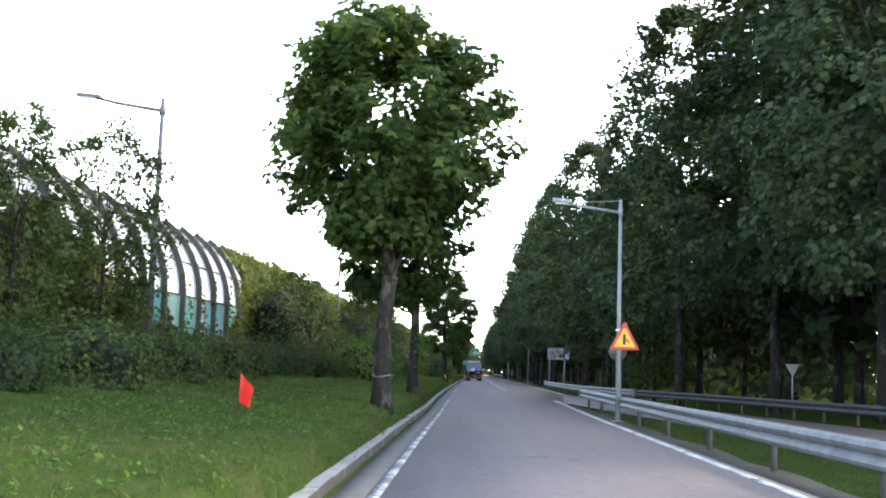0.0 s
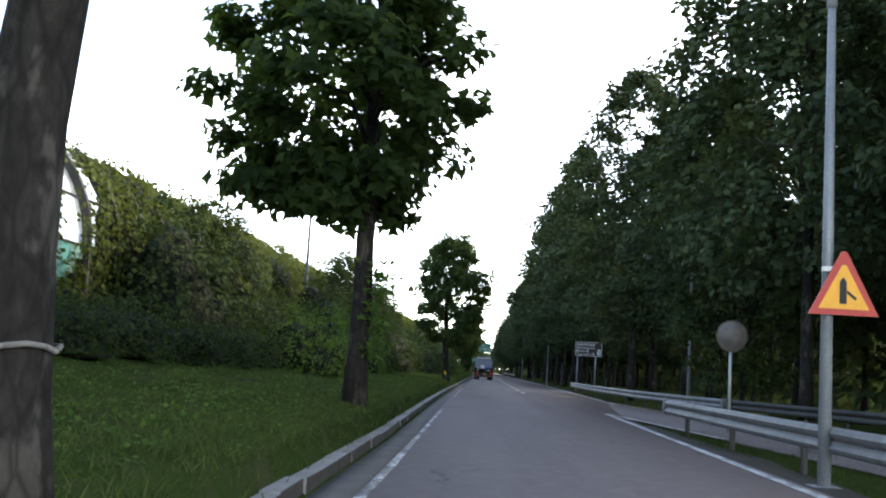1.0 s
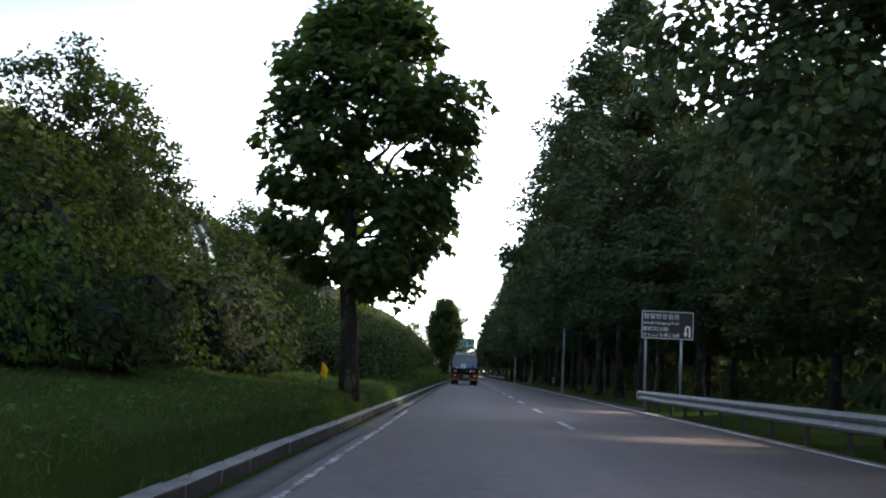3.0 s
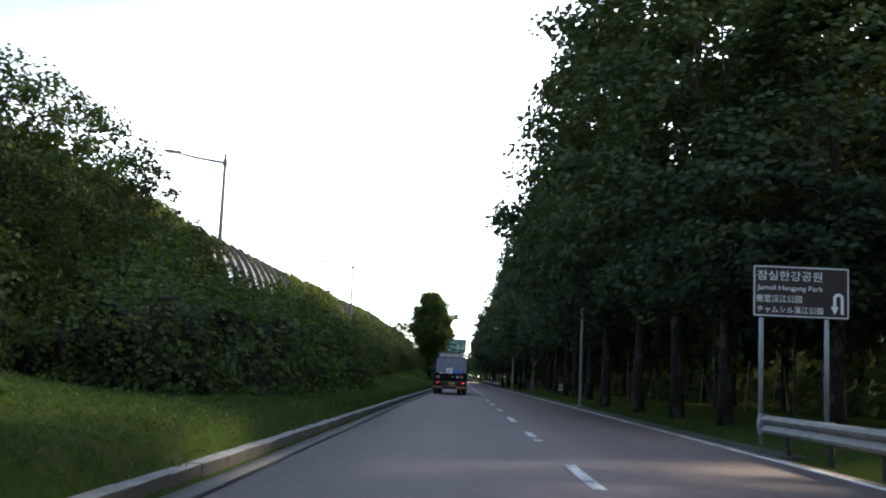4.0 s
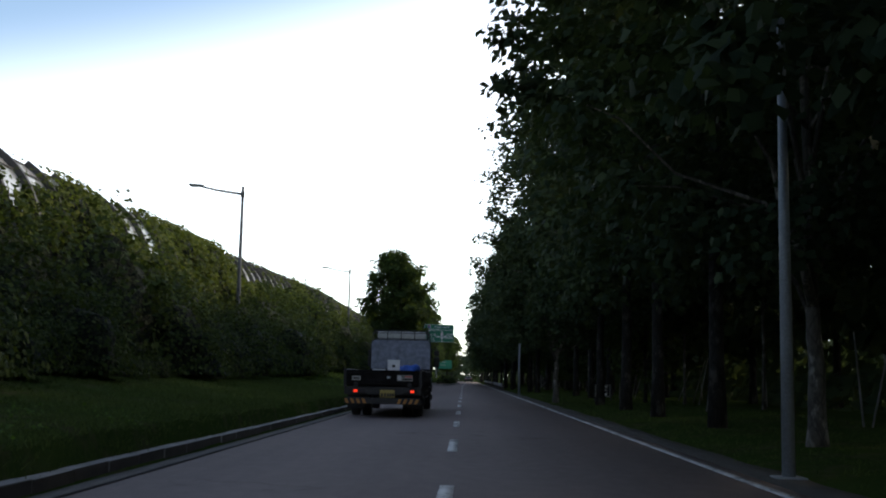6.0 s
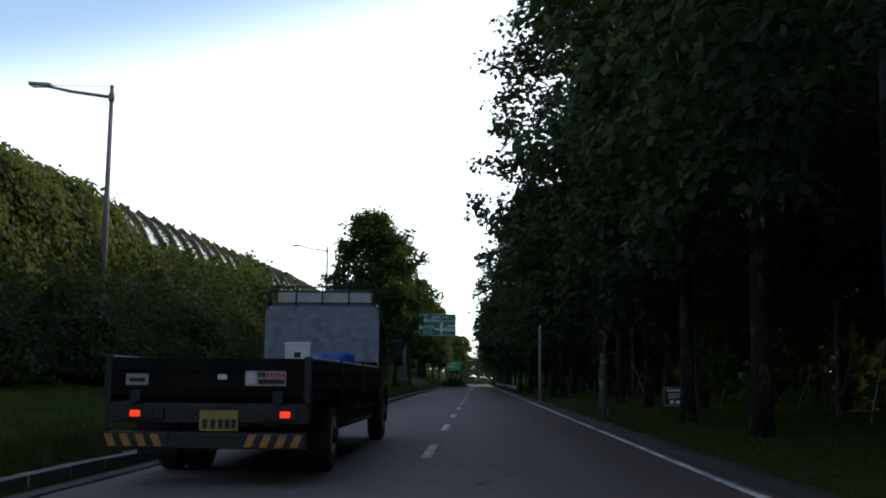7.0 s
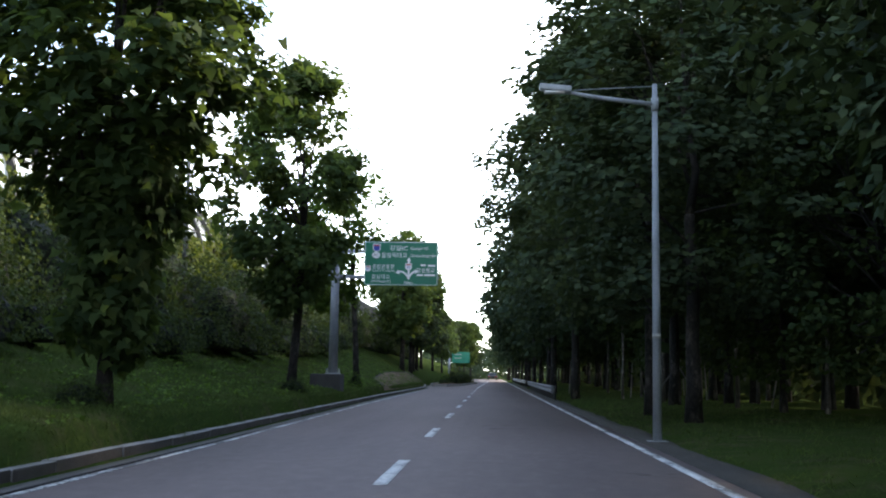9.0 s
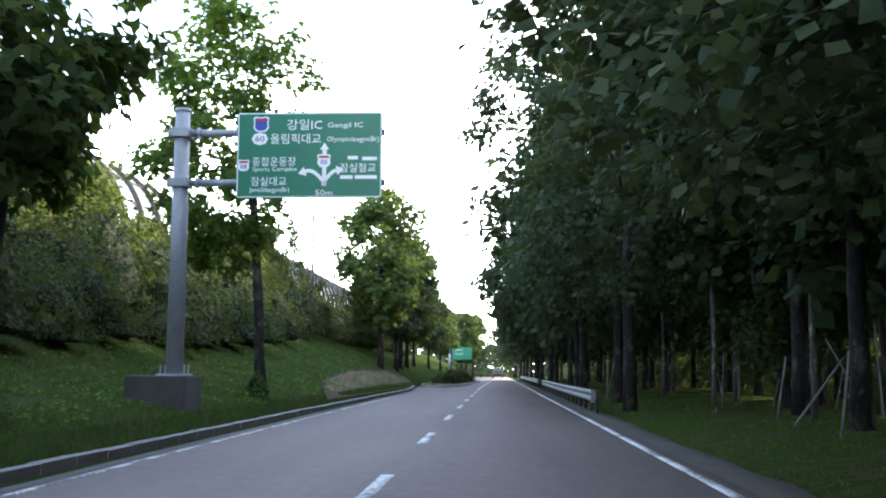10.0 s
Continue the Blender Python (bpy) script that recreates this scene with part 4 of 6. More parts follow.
def build_barrier():
    wall = thing("noise_barrier", "curved noise barrier of steel ribs and milky acrylic panes overgrown with ivy", "noise barrier", (B_X, 0, 0), kind="structure")
    cur = rib_curve()
    bm = bmesh.new()
    rows = []
    for i, (a, u) in enumerate(cur):
        nx = (cur[min(i + 1, len(cur) - 1)][0] - cur[max(i - 1, 0)][0], cur[min(i + 1, len(cur) - 1)][1] - cur[max(i - 1, 0)][1])
        ln = math.hypot(*nx)
        sx, sz = nx[1] / ln, -nx[0] / ln
        rows.append([bm.verts.new((a + sx * d, w, u + sz * d)) for d, w in ((0.15, -0.075), (0.15, 0.075), (-0.13, 0.075), (-0.13, -0.075))])
    for a, b in zip(rows, rows[1:]):
        for s in range(4):
            bm.faces.new((a[s], a[(s + 1) % 4], b[(s + 1) % 4], b[s]))
    bm.faces.new(rows[0][::-1])
    bm.faces.new(rows[-1])
    rib_me = bpy.data.meshes.new("rib")
    bm.to_mesh(rib_me)
    bm.free()
    rib_me.materials.append(RIB)
    bm = bmesh.new()
    up = [c for c in cur if c[1] >= 2.5]
    rows = []
    for a, u in up:
        rows.append([bm.verts.new((a - 0.03, w, u)) for w in (0.05, BAY - 0.05)])
    for a, b in zip(rows, rows[1:]):
        bm.faces.new((a[0], a[1], b[1], b[0]))
    pane_me = bpy.data.meshes.new("pane")
    bm.to_mesh(pane_me)
    bm.free()
    pane_me.materials.append(SCREEN)
    bm = bmesh.new()
    for a, u in ((0, 0.9), (0, 1.9), (0, 2.9), cur[4], cur[7], cur[-1]):
        box(bm, a - 0.05, a + 0.04, 0.05, BAY - 0.05, u - 0.022, u + 0.022)
    bar_me = bpy.data.meshes.new("crossbars")
    bm.to_mesh(bar_me)
    bm.free()
    bar_me.materials.append(RIB)
    bm = bx(-0.09, 0.01, 0.06, BAY - 0.06, -0.5, 2.87, 0.01)
    low_me = bpy.data.meshes.new("lower_panel")
    bm.to_mesh(low_me)
    bm.free()
    low_me.materials.append(MURAL)
    y = 16.0
    while y < 300:
        base = barrier_top(y) - cur[-1][1]
        for nm, me in (("rib", rib_me), ("pane", pane_me), ("crossbars", bar_me), ("lower_panel", low_me)):
            ob = part_of(nm, me, None, wall)
            ob.location = (0, y, base)
        y += BAY
    return wall


build_barrier()


def ivy_cover(y):
    """How far down from the top edge the barrier is still bare, by stretch: 0 is overgrown, 1 is bare."""
    return interp(y, [16, 28, 31, 41, 43, 60, 86, 88, 93, 95, 112, 114, 128, 135, 138, 141, 142, 145, 146, 158, 161, 178, 181, 183, 185, 205, 208, 212, 222, 225, 232, 236, 300],
                  [0.3, 0.5, 0.95, 0.95, 0.05, 0.0, 0.0, 0.55, 0.55, 0.0, 0.0, 0.6, 0.44, 0.3, 0.05, 0.05, 0.45, 0.45, 0.0, 0.0, 0.42, 0.36, 0.1, 0.05, 0.5, 0.5, 0.2, 0.58, 0.58, 0.45, 0.45, 0.05, 0.0])


def build_ivy():
    rng = np.random.default_rng(77)
    cur = np.array(rib_curve())
    seg = np.r_[0, np.cumsum(np.hypot(*np.diff(cur, axis=0).T))]
    ps, ns = [], []
    for _ in range(135000):
        y = 16 + 224 * rng.uniform() ** 1.15
        s = rng.uniform(0.25, 1.06)
        bare = ivy_cover(y + rng.normal(0, 0.8))
        patch = noise.noise((y * 0.45, s * 3, 2.0)) * 0.35
        if bare > 0.02 and s > 1 - bare * (0.75 + patch) and rng.uniform() > (0.0 if bare > 0.5 else 0.04):
            # vines hang mostly along the ribs where the panes are bare
            if abs((y - 16) / BAY - round((y - 16) / BAY)) > 0.11 or rng.uniform() > (0.65 if s < 0.62 else 0.08) + patch:
                continue
        a, u = np.interp(s * seg[-1], seg, cur[:, 0]), np.interp(s * seg[-1], seg, cur[:, 1])
        base = barrier_top(y) - cur[-1][1]
        tilt = max(0.0, (s - 0.5) * 1.6)
        lump = max(0.0, noise.noise((y * 0.33, s * 3.5, 9.0)) + 0.4 * noise.noise((y * 1.3, s * 9.0, 4.0)))
        thick = 0.09 + (1.15 * lump * interp(s, [0.7, 0.95], [1.0, 0.35]) + abs(rng.normal(0, 0.12))) * (1.0 if bare < 0.3 else 0.3)
        ps.append((B_X + a + thick * math.cos(tilt), y, base + u + thick * math.sin(tilt) + ((0.06 + 0.22 * max(0.0, noise.noise((y * 0.4, 3.0, 1.0)))) * rng.uniform() if s > 0.97 and bare < 0.3 else 0)))
        ns.append((math.cos(tilt), rng.normal(0, 0.2), math.sin(tilt) + 0.4))
    # a thin dark sheet added under the leaves, coloured as the shade between them
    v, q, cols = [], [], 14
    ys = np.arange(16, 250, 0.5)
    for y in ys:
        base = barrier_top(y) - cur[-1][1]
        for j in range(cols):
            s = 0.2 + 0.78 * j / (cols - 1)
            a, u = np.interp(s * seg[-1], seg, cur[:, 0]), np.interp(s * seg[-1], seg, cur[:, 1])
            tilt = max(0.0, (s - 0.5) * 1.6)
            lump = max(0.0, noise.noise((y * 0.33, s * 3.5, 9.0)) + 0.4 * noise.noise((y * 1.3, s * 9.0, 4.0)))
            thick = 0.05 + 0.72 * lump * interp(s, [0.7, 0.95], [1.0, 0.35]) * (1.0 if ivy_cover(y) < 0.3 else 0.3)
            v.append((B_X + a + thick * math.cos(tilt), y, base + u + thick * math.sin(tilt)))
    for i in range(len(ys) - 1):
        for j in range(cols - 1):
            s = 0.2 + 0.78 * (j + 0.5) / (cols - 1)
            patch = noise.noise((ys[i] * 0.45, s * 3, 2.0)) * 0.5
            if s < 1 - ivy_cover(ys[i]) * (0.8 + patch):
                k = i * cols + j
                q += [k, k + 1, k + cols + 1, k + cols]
    mat_me = raw_mesh("vine_mat", v, 4, q, LEAF_SHADE)
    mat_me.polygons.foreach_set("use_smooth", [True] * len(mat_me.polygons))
    tagged(new("vine_mat", mat_me), "dark backing sheet with the ivy's inner shade in its colour", "vines", kind="stuff")
    p, n = np.array(ps), np.array(ns)
    me = leaves("ivy", p, n, rng.uniform(0.09, 0.18, len(p)) * np.interp(p[:, 1], [60, 125, 150, 240], [1.0, 1.15, 1.35, 1.9]), rng, IVY, KITE, 1.2)
    tagged(new("ivy", me), "yellow-green ivy hanging over the noise barrier", "ivy", kind="stuff")


build_ivy()


# ---- grass ----
def build_grass(name, label, seed, x0, x1, y0, y1, n, hmin, hmax, falloff=1.0):
    rng = np.random.default_rng(seed)
    y = y0 + (y1 - y0) * rng.uniform(0, 1, n) ** falloff
    x = x0 + (x1 - x0) * rng.uniform(0, 1, n)
    pts = []
    for a, b in zip(x, y):
        k = kerb_x(b) + 0.32 if x1 < 1 else 0
        g = noise.noise((a * 0.5, b * 0.5, 7))
        pts.append((a + k, b, ground_z(a + k, b) - 0.02, 1 + 0.6 * g))
    pts = np.array(pts)
    tufts = np.repeat(pts, 5, axis=0)
    m = len(tufts)
    root = tufts[:, :3] + np.c_[rng.normal(0, 0.07, (m, 2)), np.zeros(m)]
    h = rng.uniform(hmin, hmax, m) * tufts[:, 3]
    a = rng.uniform(0, 2 * math.pi, m)
    w = rng.uniform(0.004, 0.009, m)
    lean = rng.normal(0, 0.75, (m, 2))
    wv = np.c_[np.cos(a), np.sin(a), np.zeros(m)] * w[:, None]
    tip = root + np.c_[lean * h[:, None], h]
    v = np.stack([root - wv, root + wv, tip], 1).reshape(-1, 3)
    me = raw_mesh(name, v, 3, np.arange(3 * m), GRASS)
    tagged(new(name, me), label, "grass", kind="stuff")


build_grass("grass", "rough green grass on the verge", 81, -6.5, -0.50, 3, 120, 42000, 0.025, 0.085)
build_grass("grass", "rough green grass on the rising bank", 82, -7.0, -0.50, 118, 245, 28000, 0.04, 0.15)
build_grass("grass", "shaded grass under the roadside trees", 83, 7.3, 12.5, 86, 225, 9000, 0.04, 0.12)
build_grass("grass", "rough weedy grass between the guardrail and the slip road", 84, 4.95, 7.0, 4, 43, 9000, 0.03, 0.10)
build_grass("grass", "longer grass along the back of the kerb", 85, -1.3, -0.46, 8, 200, 17000, 0.03, 0.10)


def build_weeds(seed, x0, x1, y0, y1, clumps, per, size):
    """Low broad-leaved weeds scattered in clumps through the grass."""
    rng = np.random.default_rng(seed)
    y = rng.uniform(y0, y1, clumps)
    x = rng.uniform(x0, x1, clumps)
    c = np.array([(a + kerb_x(b) + 0.42, b, ground_z(a + kerb_x(b) + 0.42, b)) for a, b in zip(x, y)])
    p = np.repeat(c, per, axis=0)
    p = p + np.c_[rng.normal(0, 0.11, (len(p), 2)), np.abs(rng.normal(0.03, 0.04, len(p)))]
    me = leaves("weeds", p, np.tile([[0.0, -0.2, 1.0]], (len(p), 1)), rng.uniform(0.6, 1.3, len(p)) * size, rng, FRESH_OR_SUNLIT, KITE, 0.1)
    tagged(new("weeds", me), "low broad-leaved weeds in the roadside grass", "weeds", kind="stuff")


build_weeds(87, -5.5, -0.75, 4, 120, 1500, 11, 0.055)
build_weeds(88, -5.0, -0.75, 150, 235, 1100, 14, 0.075)


# ---- street furniture ----
def text_mesh(body, size, width=None):
    """Lettering in Blender's own font as flat mesh, centred, facing -y; width squeezes it to fit."""
    cu = bpy.data.curves.new("lettering", "FONT")
    cu.body, cu.size, cu.align_x, cu.align_y, cu.extrude, cu.resolution_u = body, size, "CENTER", "CENTER", 0.002, 2
    ob = new("lettering", cu)
    dg = bpy.context.evaluated_depsgraph_get()
    me = bpy.data.meshes.new_from_object(ob.evaluated_get(dg))
    bpy.data.objects.remove(ob)
    xs = [v.co.x for v in me.vertices] or [0, 1]
    ys = [v.co.y for v in me.vertices] or [0, 1]
    f = (width / max(1e-6, max(xs) - min(xs))) if width else 1.0
    mx, my = (max(xs) + min(xs)) / 2, (max(ys) + min(ys)) / 2
    me.transform(pose(0, 0, 0, 90, 0, 0) @ Matrix.Diagonal((f, 1, 1, 1)) @ Matrix.Translation((-mx, -my, 0)))
    return me


def letter(parent, body, x, y, z, size, width, material, label=""):
    """A line of lettering, each character a part by itself."""
    me = text_mesh(body, size, width)
    bm = bmesh.new()
    bm.from_mesh(me)
    bpy.data.meshes.remove(me)
    bm.verts.ensure_lookup_table()
    seen, pieces = set(), []
    for v in bm.verts:
        if v.index in seen:
            continue
        stack, piece = [v], []
        seen.add(v.index)
        while stack:
            w = stack.pop()
            piece.append(w)
            for e in w.link_edges:
                o = e.other_vert(w)
                if o.index not in seen:
                    seen.add(o.index)
                    stack.append(o)
        xs = [w.co.x for w in piece]
        pieces.append([min(xs), max(xs), piece])
    pieces.sort(key=lambda p: p[0])
    signs = []
    for lo, hi, piece in pieces:
        if signs and lo < signs[-1][1] - 0.002:
            signs[-1][1] = max(signs[-1][1], hi)
            signs[-1][2] += piece
        else:
            signs.append([lo, hi, list(piece)])
    for lo, hi, piece in signs:
        keep = set(piece)
        sub, new_of = bmesh.new(), {}
        for w in piece:
            new_of[w] = sub.verts.new(w.co)
        for f in bm.faces:
            if f.verts[0] in keep:
                sub.faces.new([new_of[w] for w in f.verts])
        ob = part("character", sub, material, parent, label)
        ob.location = (x, y, z)
    bm.free()


def plate(bm, outline, y0, y1):
    return prism(bm, outline, y0, y1)


def rounded(x0, x1, z0, z1, r, n=4):
    pts = []
    for cx, cz, a0 in ((x1 - r, z1 - r, 0), (x0 + r, z1 - r, 90), (x0 + r, z0 + r, 180), (x1 - r, z0 + r, 270)):
        for i in range(n + 1):
            a = radians(a0 + 90 * i / n)
            pts.append((cx + r * math.cos(a), cz + r * math.sin(a)))
    return pts


def bar_part(parent, x0, x1, z0, z1, y, material, name="mark"):
    return part(name, prism(bmesh.new(), [(x0, z0), (x1, z0), (x1, z1), (x0, z1)], y - 0.003, y), material, parent)


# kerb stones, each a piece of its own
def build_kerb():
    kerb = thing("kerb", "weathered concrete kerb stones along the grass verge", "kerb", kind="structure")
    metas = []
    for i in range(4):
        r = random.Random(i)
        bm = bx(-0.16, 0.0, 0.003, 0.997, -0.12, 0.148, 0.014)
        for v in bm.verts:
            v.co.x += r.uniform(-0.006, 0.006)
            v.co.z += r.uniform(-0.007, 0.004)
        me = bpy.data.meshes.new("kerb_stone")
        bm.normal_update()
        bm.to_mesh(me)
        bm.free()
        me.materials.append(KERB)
        me.materials.append(DARK_CONCRETE)
        # the road-facing side takes the darker brown concrete
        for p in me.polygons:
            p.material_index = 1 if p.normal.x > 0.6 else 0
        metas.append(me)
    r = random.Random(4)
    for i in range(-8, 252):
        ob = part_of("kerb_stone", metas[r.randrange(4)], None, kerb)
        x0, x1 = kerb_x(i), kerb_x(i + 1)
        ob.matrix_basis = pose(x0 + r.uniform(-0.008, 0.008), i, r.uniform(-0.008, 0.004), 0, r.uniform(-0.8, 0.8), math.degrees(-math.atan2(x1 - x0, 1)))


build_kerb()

W_BEAM = [(-0.035, -0.155), (0.02, -0.13), (0.045, -0.085), (0.02, -0.04), (-0.03, 0.0), (0.02, 0.04), (0.045, 0.085), (0.02, 0.13), (-0.035, 0.155),
          (-0.042, 0.155), (0.012, 0.127), (0.036, 0.085), (0.012, 0.045), (-0.038, 0.0), (0.012, -0.045), (0.036, -0.085), (0.012, -0.127), (-0.042, -0.155)]


def guardrail(label, pts, z=0.53, every=2.0, steel=RAIL_STEEL):
    """A steel beam on round posts; the beam's waves face the road at its left."""
    rail = thing("guardrail", label, "guardrail", group="roadside guardrails")
    sec = [(-a, b) for a, b in W_BEAM]
    pts = [Vector(p) for p in pts]
    part("beam", sweep(bmesh.new(), sec, [(p.x, p.y, z) for p in pts]), steel, rail)
    for p, q in ((pts[0], pts[1]), (pts[-1], pts[-2])):
        d = (q - p).normalized()
        bm = sweep(bmesh.new(), [(-0.06, -0.17), (0.03, -0.17), (0.06, 0), (0.03, 0.17), (-0.06, 0.17)], [(p.x - d.x * 0.18, p.y - d.y * 0.18, z), (p.x + d.x * 0.05, p.y + d.y * 0.05, z)])
        part("end_piece", bm, steel, rail)
    left = 0.3
    for p, q in zip(pts, pts[1:]):
        ln = (q - p).length
        while left < ln:
            c = p + (q - p) * (left / ln)
            d = (q - p).normalized()
            c = c + Vector((d.y, -d.x, 0)) * 0.13
            g = ground_z(c.x, c.y)
            # posts and brackets take the darkened steel so they recede below the beam
            part("post", tube(bmesh.new(), [(c.x, c.y, g - 0.2), (c.x, c.y, z + 0.16)], 0.05, 8), SHADED_STEEL, rail)
            part("bracket", bx(c.x - 0.10, c.x - 0.02, c.y - 0.05, c.y + 0.05, z - 0.09, z + 0.09, 0.01), SHADED_STEEL, rail)
            left += every
        left -= ln
    return rail


guardrail("long grey steel guardrail at the slip road nose", [(4.98, -12, 0), (4.98, 0, 0), (5.0, 12, 0), (5.02, 24, 0), (5.06, 34, 0), (5.12, 42.2, 0)], 0.52, 4.0)
guardrail("grey steel guardrail curving along the slip road", [(8.65, 52.4, 0), (8.1, 55, 0), (7.3, 61, 0), (7.0, 68.6, 0), (6.95, 78, 0), (7.04, 89.6, 0)], 0.46)
guardrail("steel guardrail along the slip road, tree shade in its colour", [(16.4, 6, 0), (14.6, 20, 0), (12.9, 32, 0), (11.6, 39, 0), (10.4, 45, 0), (9.2, 50, 0), (8.78, 51.8, 0)], 0.46, 2.0, SHADED_STEEL)
guardrail("short grey steel guardrail on the shoulder", [(7.0, 205.8, 0), (7.02, 215, 0), (7.08, 226, 0), (7.2, 242, 0)], 0.48)
guardrail("grey steel guardrail on the shoulder", [(7.3, 252, 0), (7.35, 275, 0), (7.4, 310, 0)], 0.48)


def street_lamp(label, x, y, top, reach, rise, radius, material, sticker=False, foot=None):
    """A tapered pole with a long arm to the left, a stay wire and a flat lamp head."""
    g = ground_z(x, y) if foot is None else foot
    lamp = thing("street_lamp", label, "street lamp", (x, y, g))
    h = top - g
    part("pole", tube(bmesh.new(), [(0, 0, -0.1), (0, 0, h * 0.5), (0, 0, h)], [radius, radius * 0.8, radius * 0.55], 12), material, lamp)
    part("base_plate", bx(-0.17, 0.17, -0.17, 0.17, -0.05, 0.03, 0.01), material, lamp)
    z = h - 0.36
    part("arm", tube(bmesh.new(), [(0.02, 0, z), (-reach * 0.5, 0, z + rise * 0.55), (-reach * 0.78, 0, z + rise)], [radius * 0.55, radius * 0.48, radius * 0.4], 8), material, lamp)
    part("collar", tube(bmesh.new(), [(0, 0, z - 0.12), (0, 0, z + 0.12)], radius * 0.8, 12), material, lamp)
    part("stay_wire", tube(bmesh.new(), [(0, 0, h - 0.03), (-reach * 0.72, 0, z + rise + 0.03)], 0.009, 5), material, lamp)
    bm = bx(-reach - 0.05, -reach * 0.74, -0.12, 0.12, z + rise - 0.02, z + rise + 0.09, 0.03)
    for v in bm.verts:
        t = (v.co.x + reach * 0.74) / (-reach * 0.26)
        v.co.z += 0.05 * t
        v.co.y *= 1 - 0.35 * max(0, t - 0.4)
    head = part("lamp_head", bm, material, lamp)
    part("lens", bx(-reach * 0.98, -reach * 0.8, -0.08, 0.08, z + rise - 0.015, z + rise + 0.005), SIGN_WHITE, head, "frosted lamp lens")
    if sticker:
        part("sticker", tube(bmesh.new(), [(0, 0, 1.74), (0, 0, 1.82)], radius * 0.93, 12), GRIMY_WHITE, lamp, "white sticker round the pole")
    return lamp


R_LAMP = "grey tapered street lamp with a long arm over the road"
street_lamp("grey tapered street lamp carrying a warning sign", 4.98, 30.85, 6.14, 1.85, 0.22, 0.078, POLE, foot=-0.03)
street_lamp(R_LAMP, 9.3, 61.4, 6.1, 1.9, 0.22, 0.08, POLE)
street_lamp(R_LAMP, 7.19, 118.3, 6.1, 1.9, 0.22, 0.078, POLE)
street_lamp(R_LAMP, 7.14, 177.5, 6.14, 1.95, 0.22, 0.08, POLE, True)
L_LAMP = "tall street lamp in silhouette dark grey, rising behind the bank shrubs"
# darker than POLE: the lamps' silhouette against the sky is in the colour
DARK_POLE = make_steel("dark_silhouette_pole", (0.10, 0.105, 0.11), 0.7, 0.0)
for x, y, top in ((-7.93, 30.2, 8.55), (-7.85, 70.4, 8.7), (-7.75, 112.6, 9.4), (-6.7, 153, 9.47), (-6.45, 196, 10.2), (-6.2, 238, 10.3)):
    street_lamp(L_LAMP, x, y, top, 2.4, 0.32, 0.11, DARK_POLE)


def warning_sign():
    s = thing("warning_sign", "triangular amber warning sign with red border on a lamp pole", "road sign", (5.12, 30.70, 1.96))
    tri = lambda w, h, z: [(-w / 2, z), (w / 2, z), (w * 0.04, z + h), (-w * 0.04, z + h)]
    part("backing", prism(bmesh.new(), tri(0.80, 0.74, 0), -0.004, 0.012), SIGN_RED, s)
    part("face", prism(bmesh.new(), tri(0.58, 0.51, 0.07), -0.010, -0.004), SIGN_AMBER, s)
    sym = part("symbol", prism(bmesh.new(), [(-0.05, 0.13), (0.03, 0.13), (0.03, 0.38), (0.0, 0.43), (-0.02, 0.43), (-0.05, 0.38)], -0.015, -0.010), BLACK, s, "black merging lane symbol")
    part("side_stroke", prism(bmesh.new(), [(0.035, 0.29), (0.15, 0.20), (0.13, 0.175), (0.035, 0.25)], -0.015, -0.010), BLACK, sym)
    part("clamp", bx(-0.24, -0.04, 0.012, 0.06, 0.2, 0.26, 0.005), GALV, s)
    part("clamp", bx(-0.24, -0.04, 0.012, 0.06, 0.5, 0.56, 0.005), GALV, s)


warning_sign()


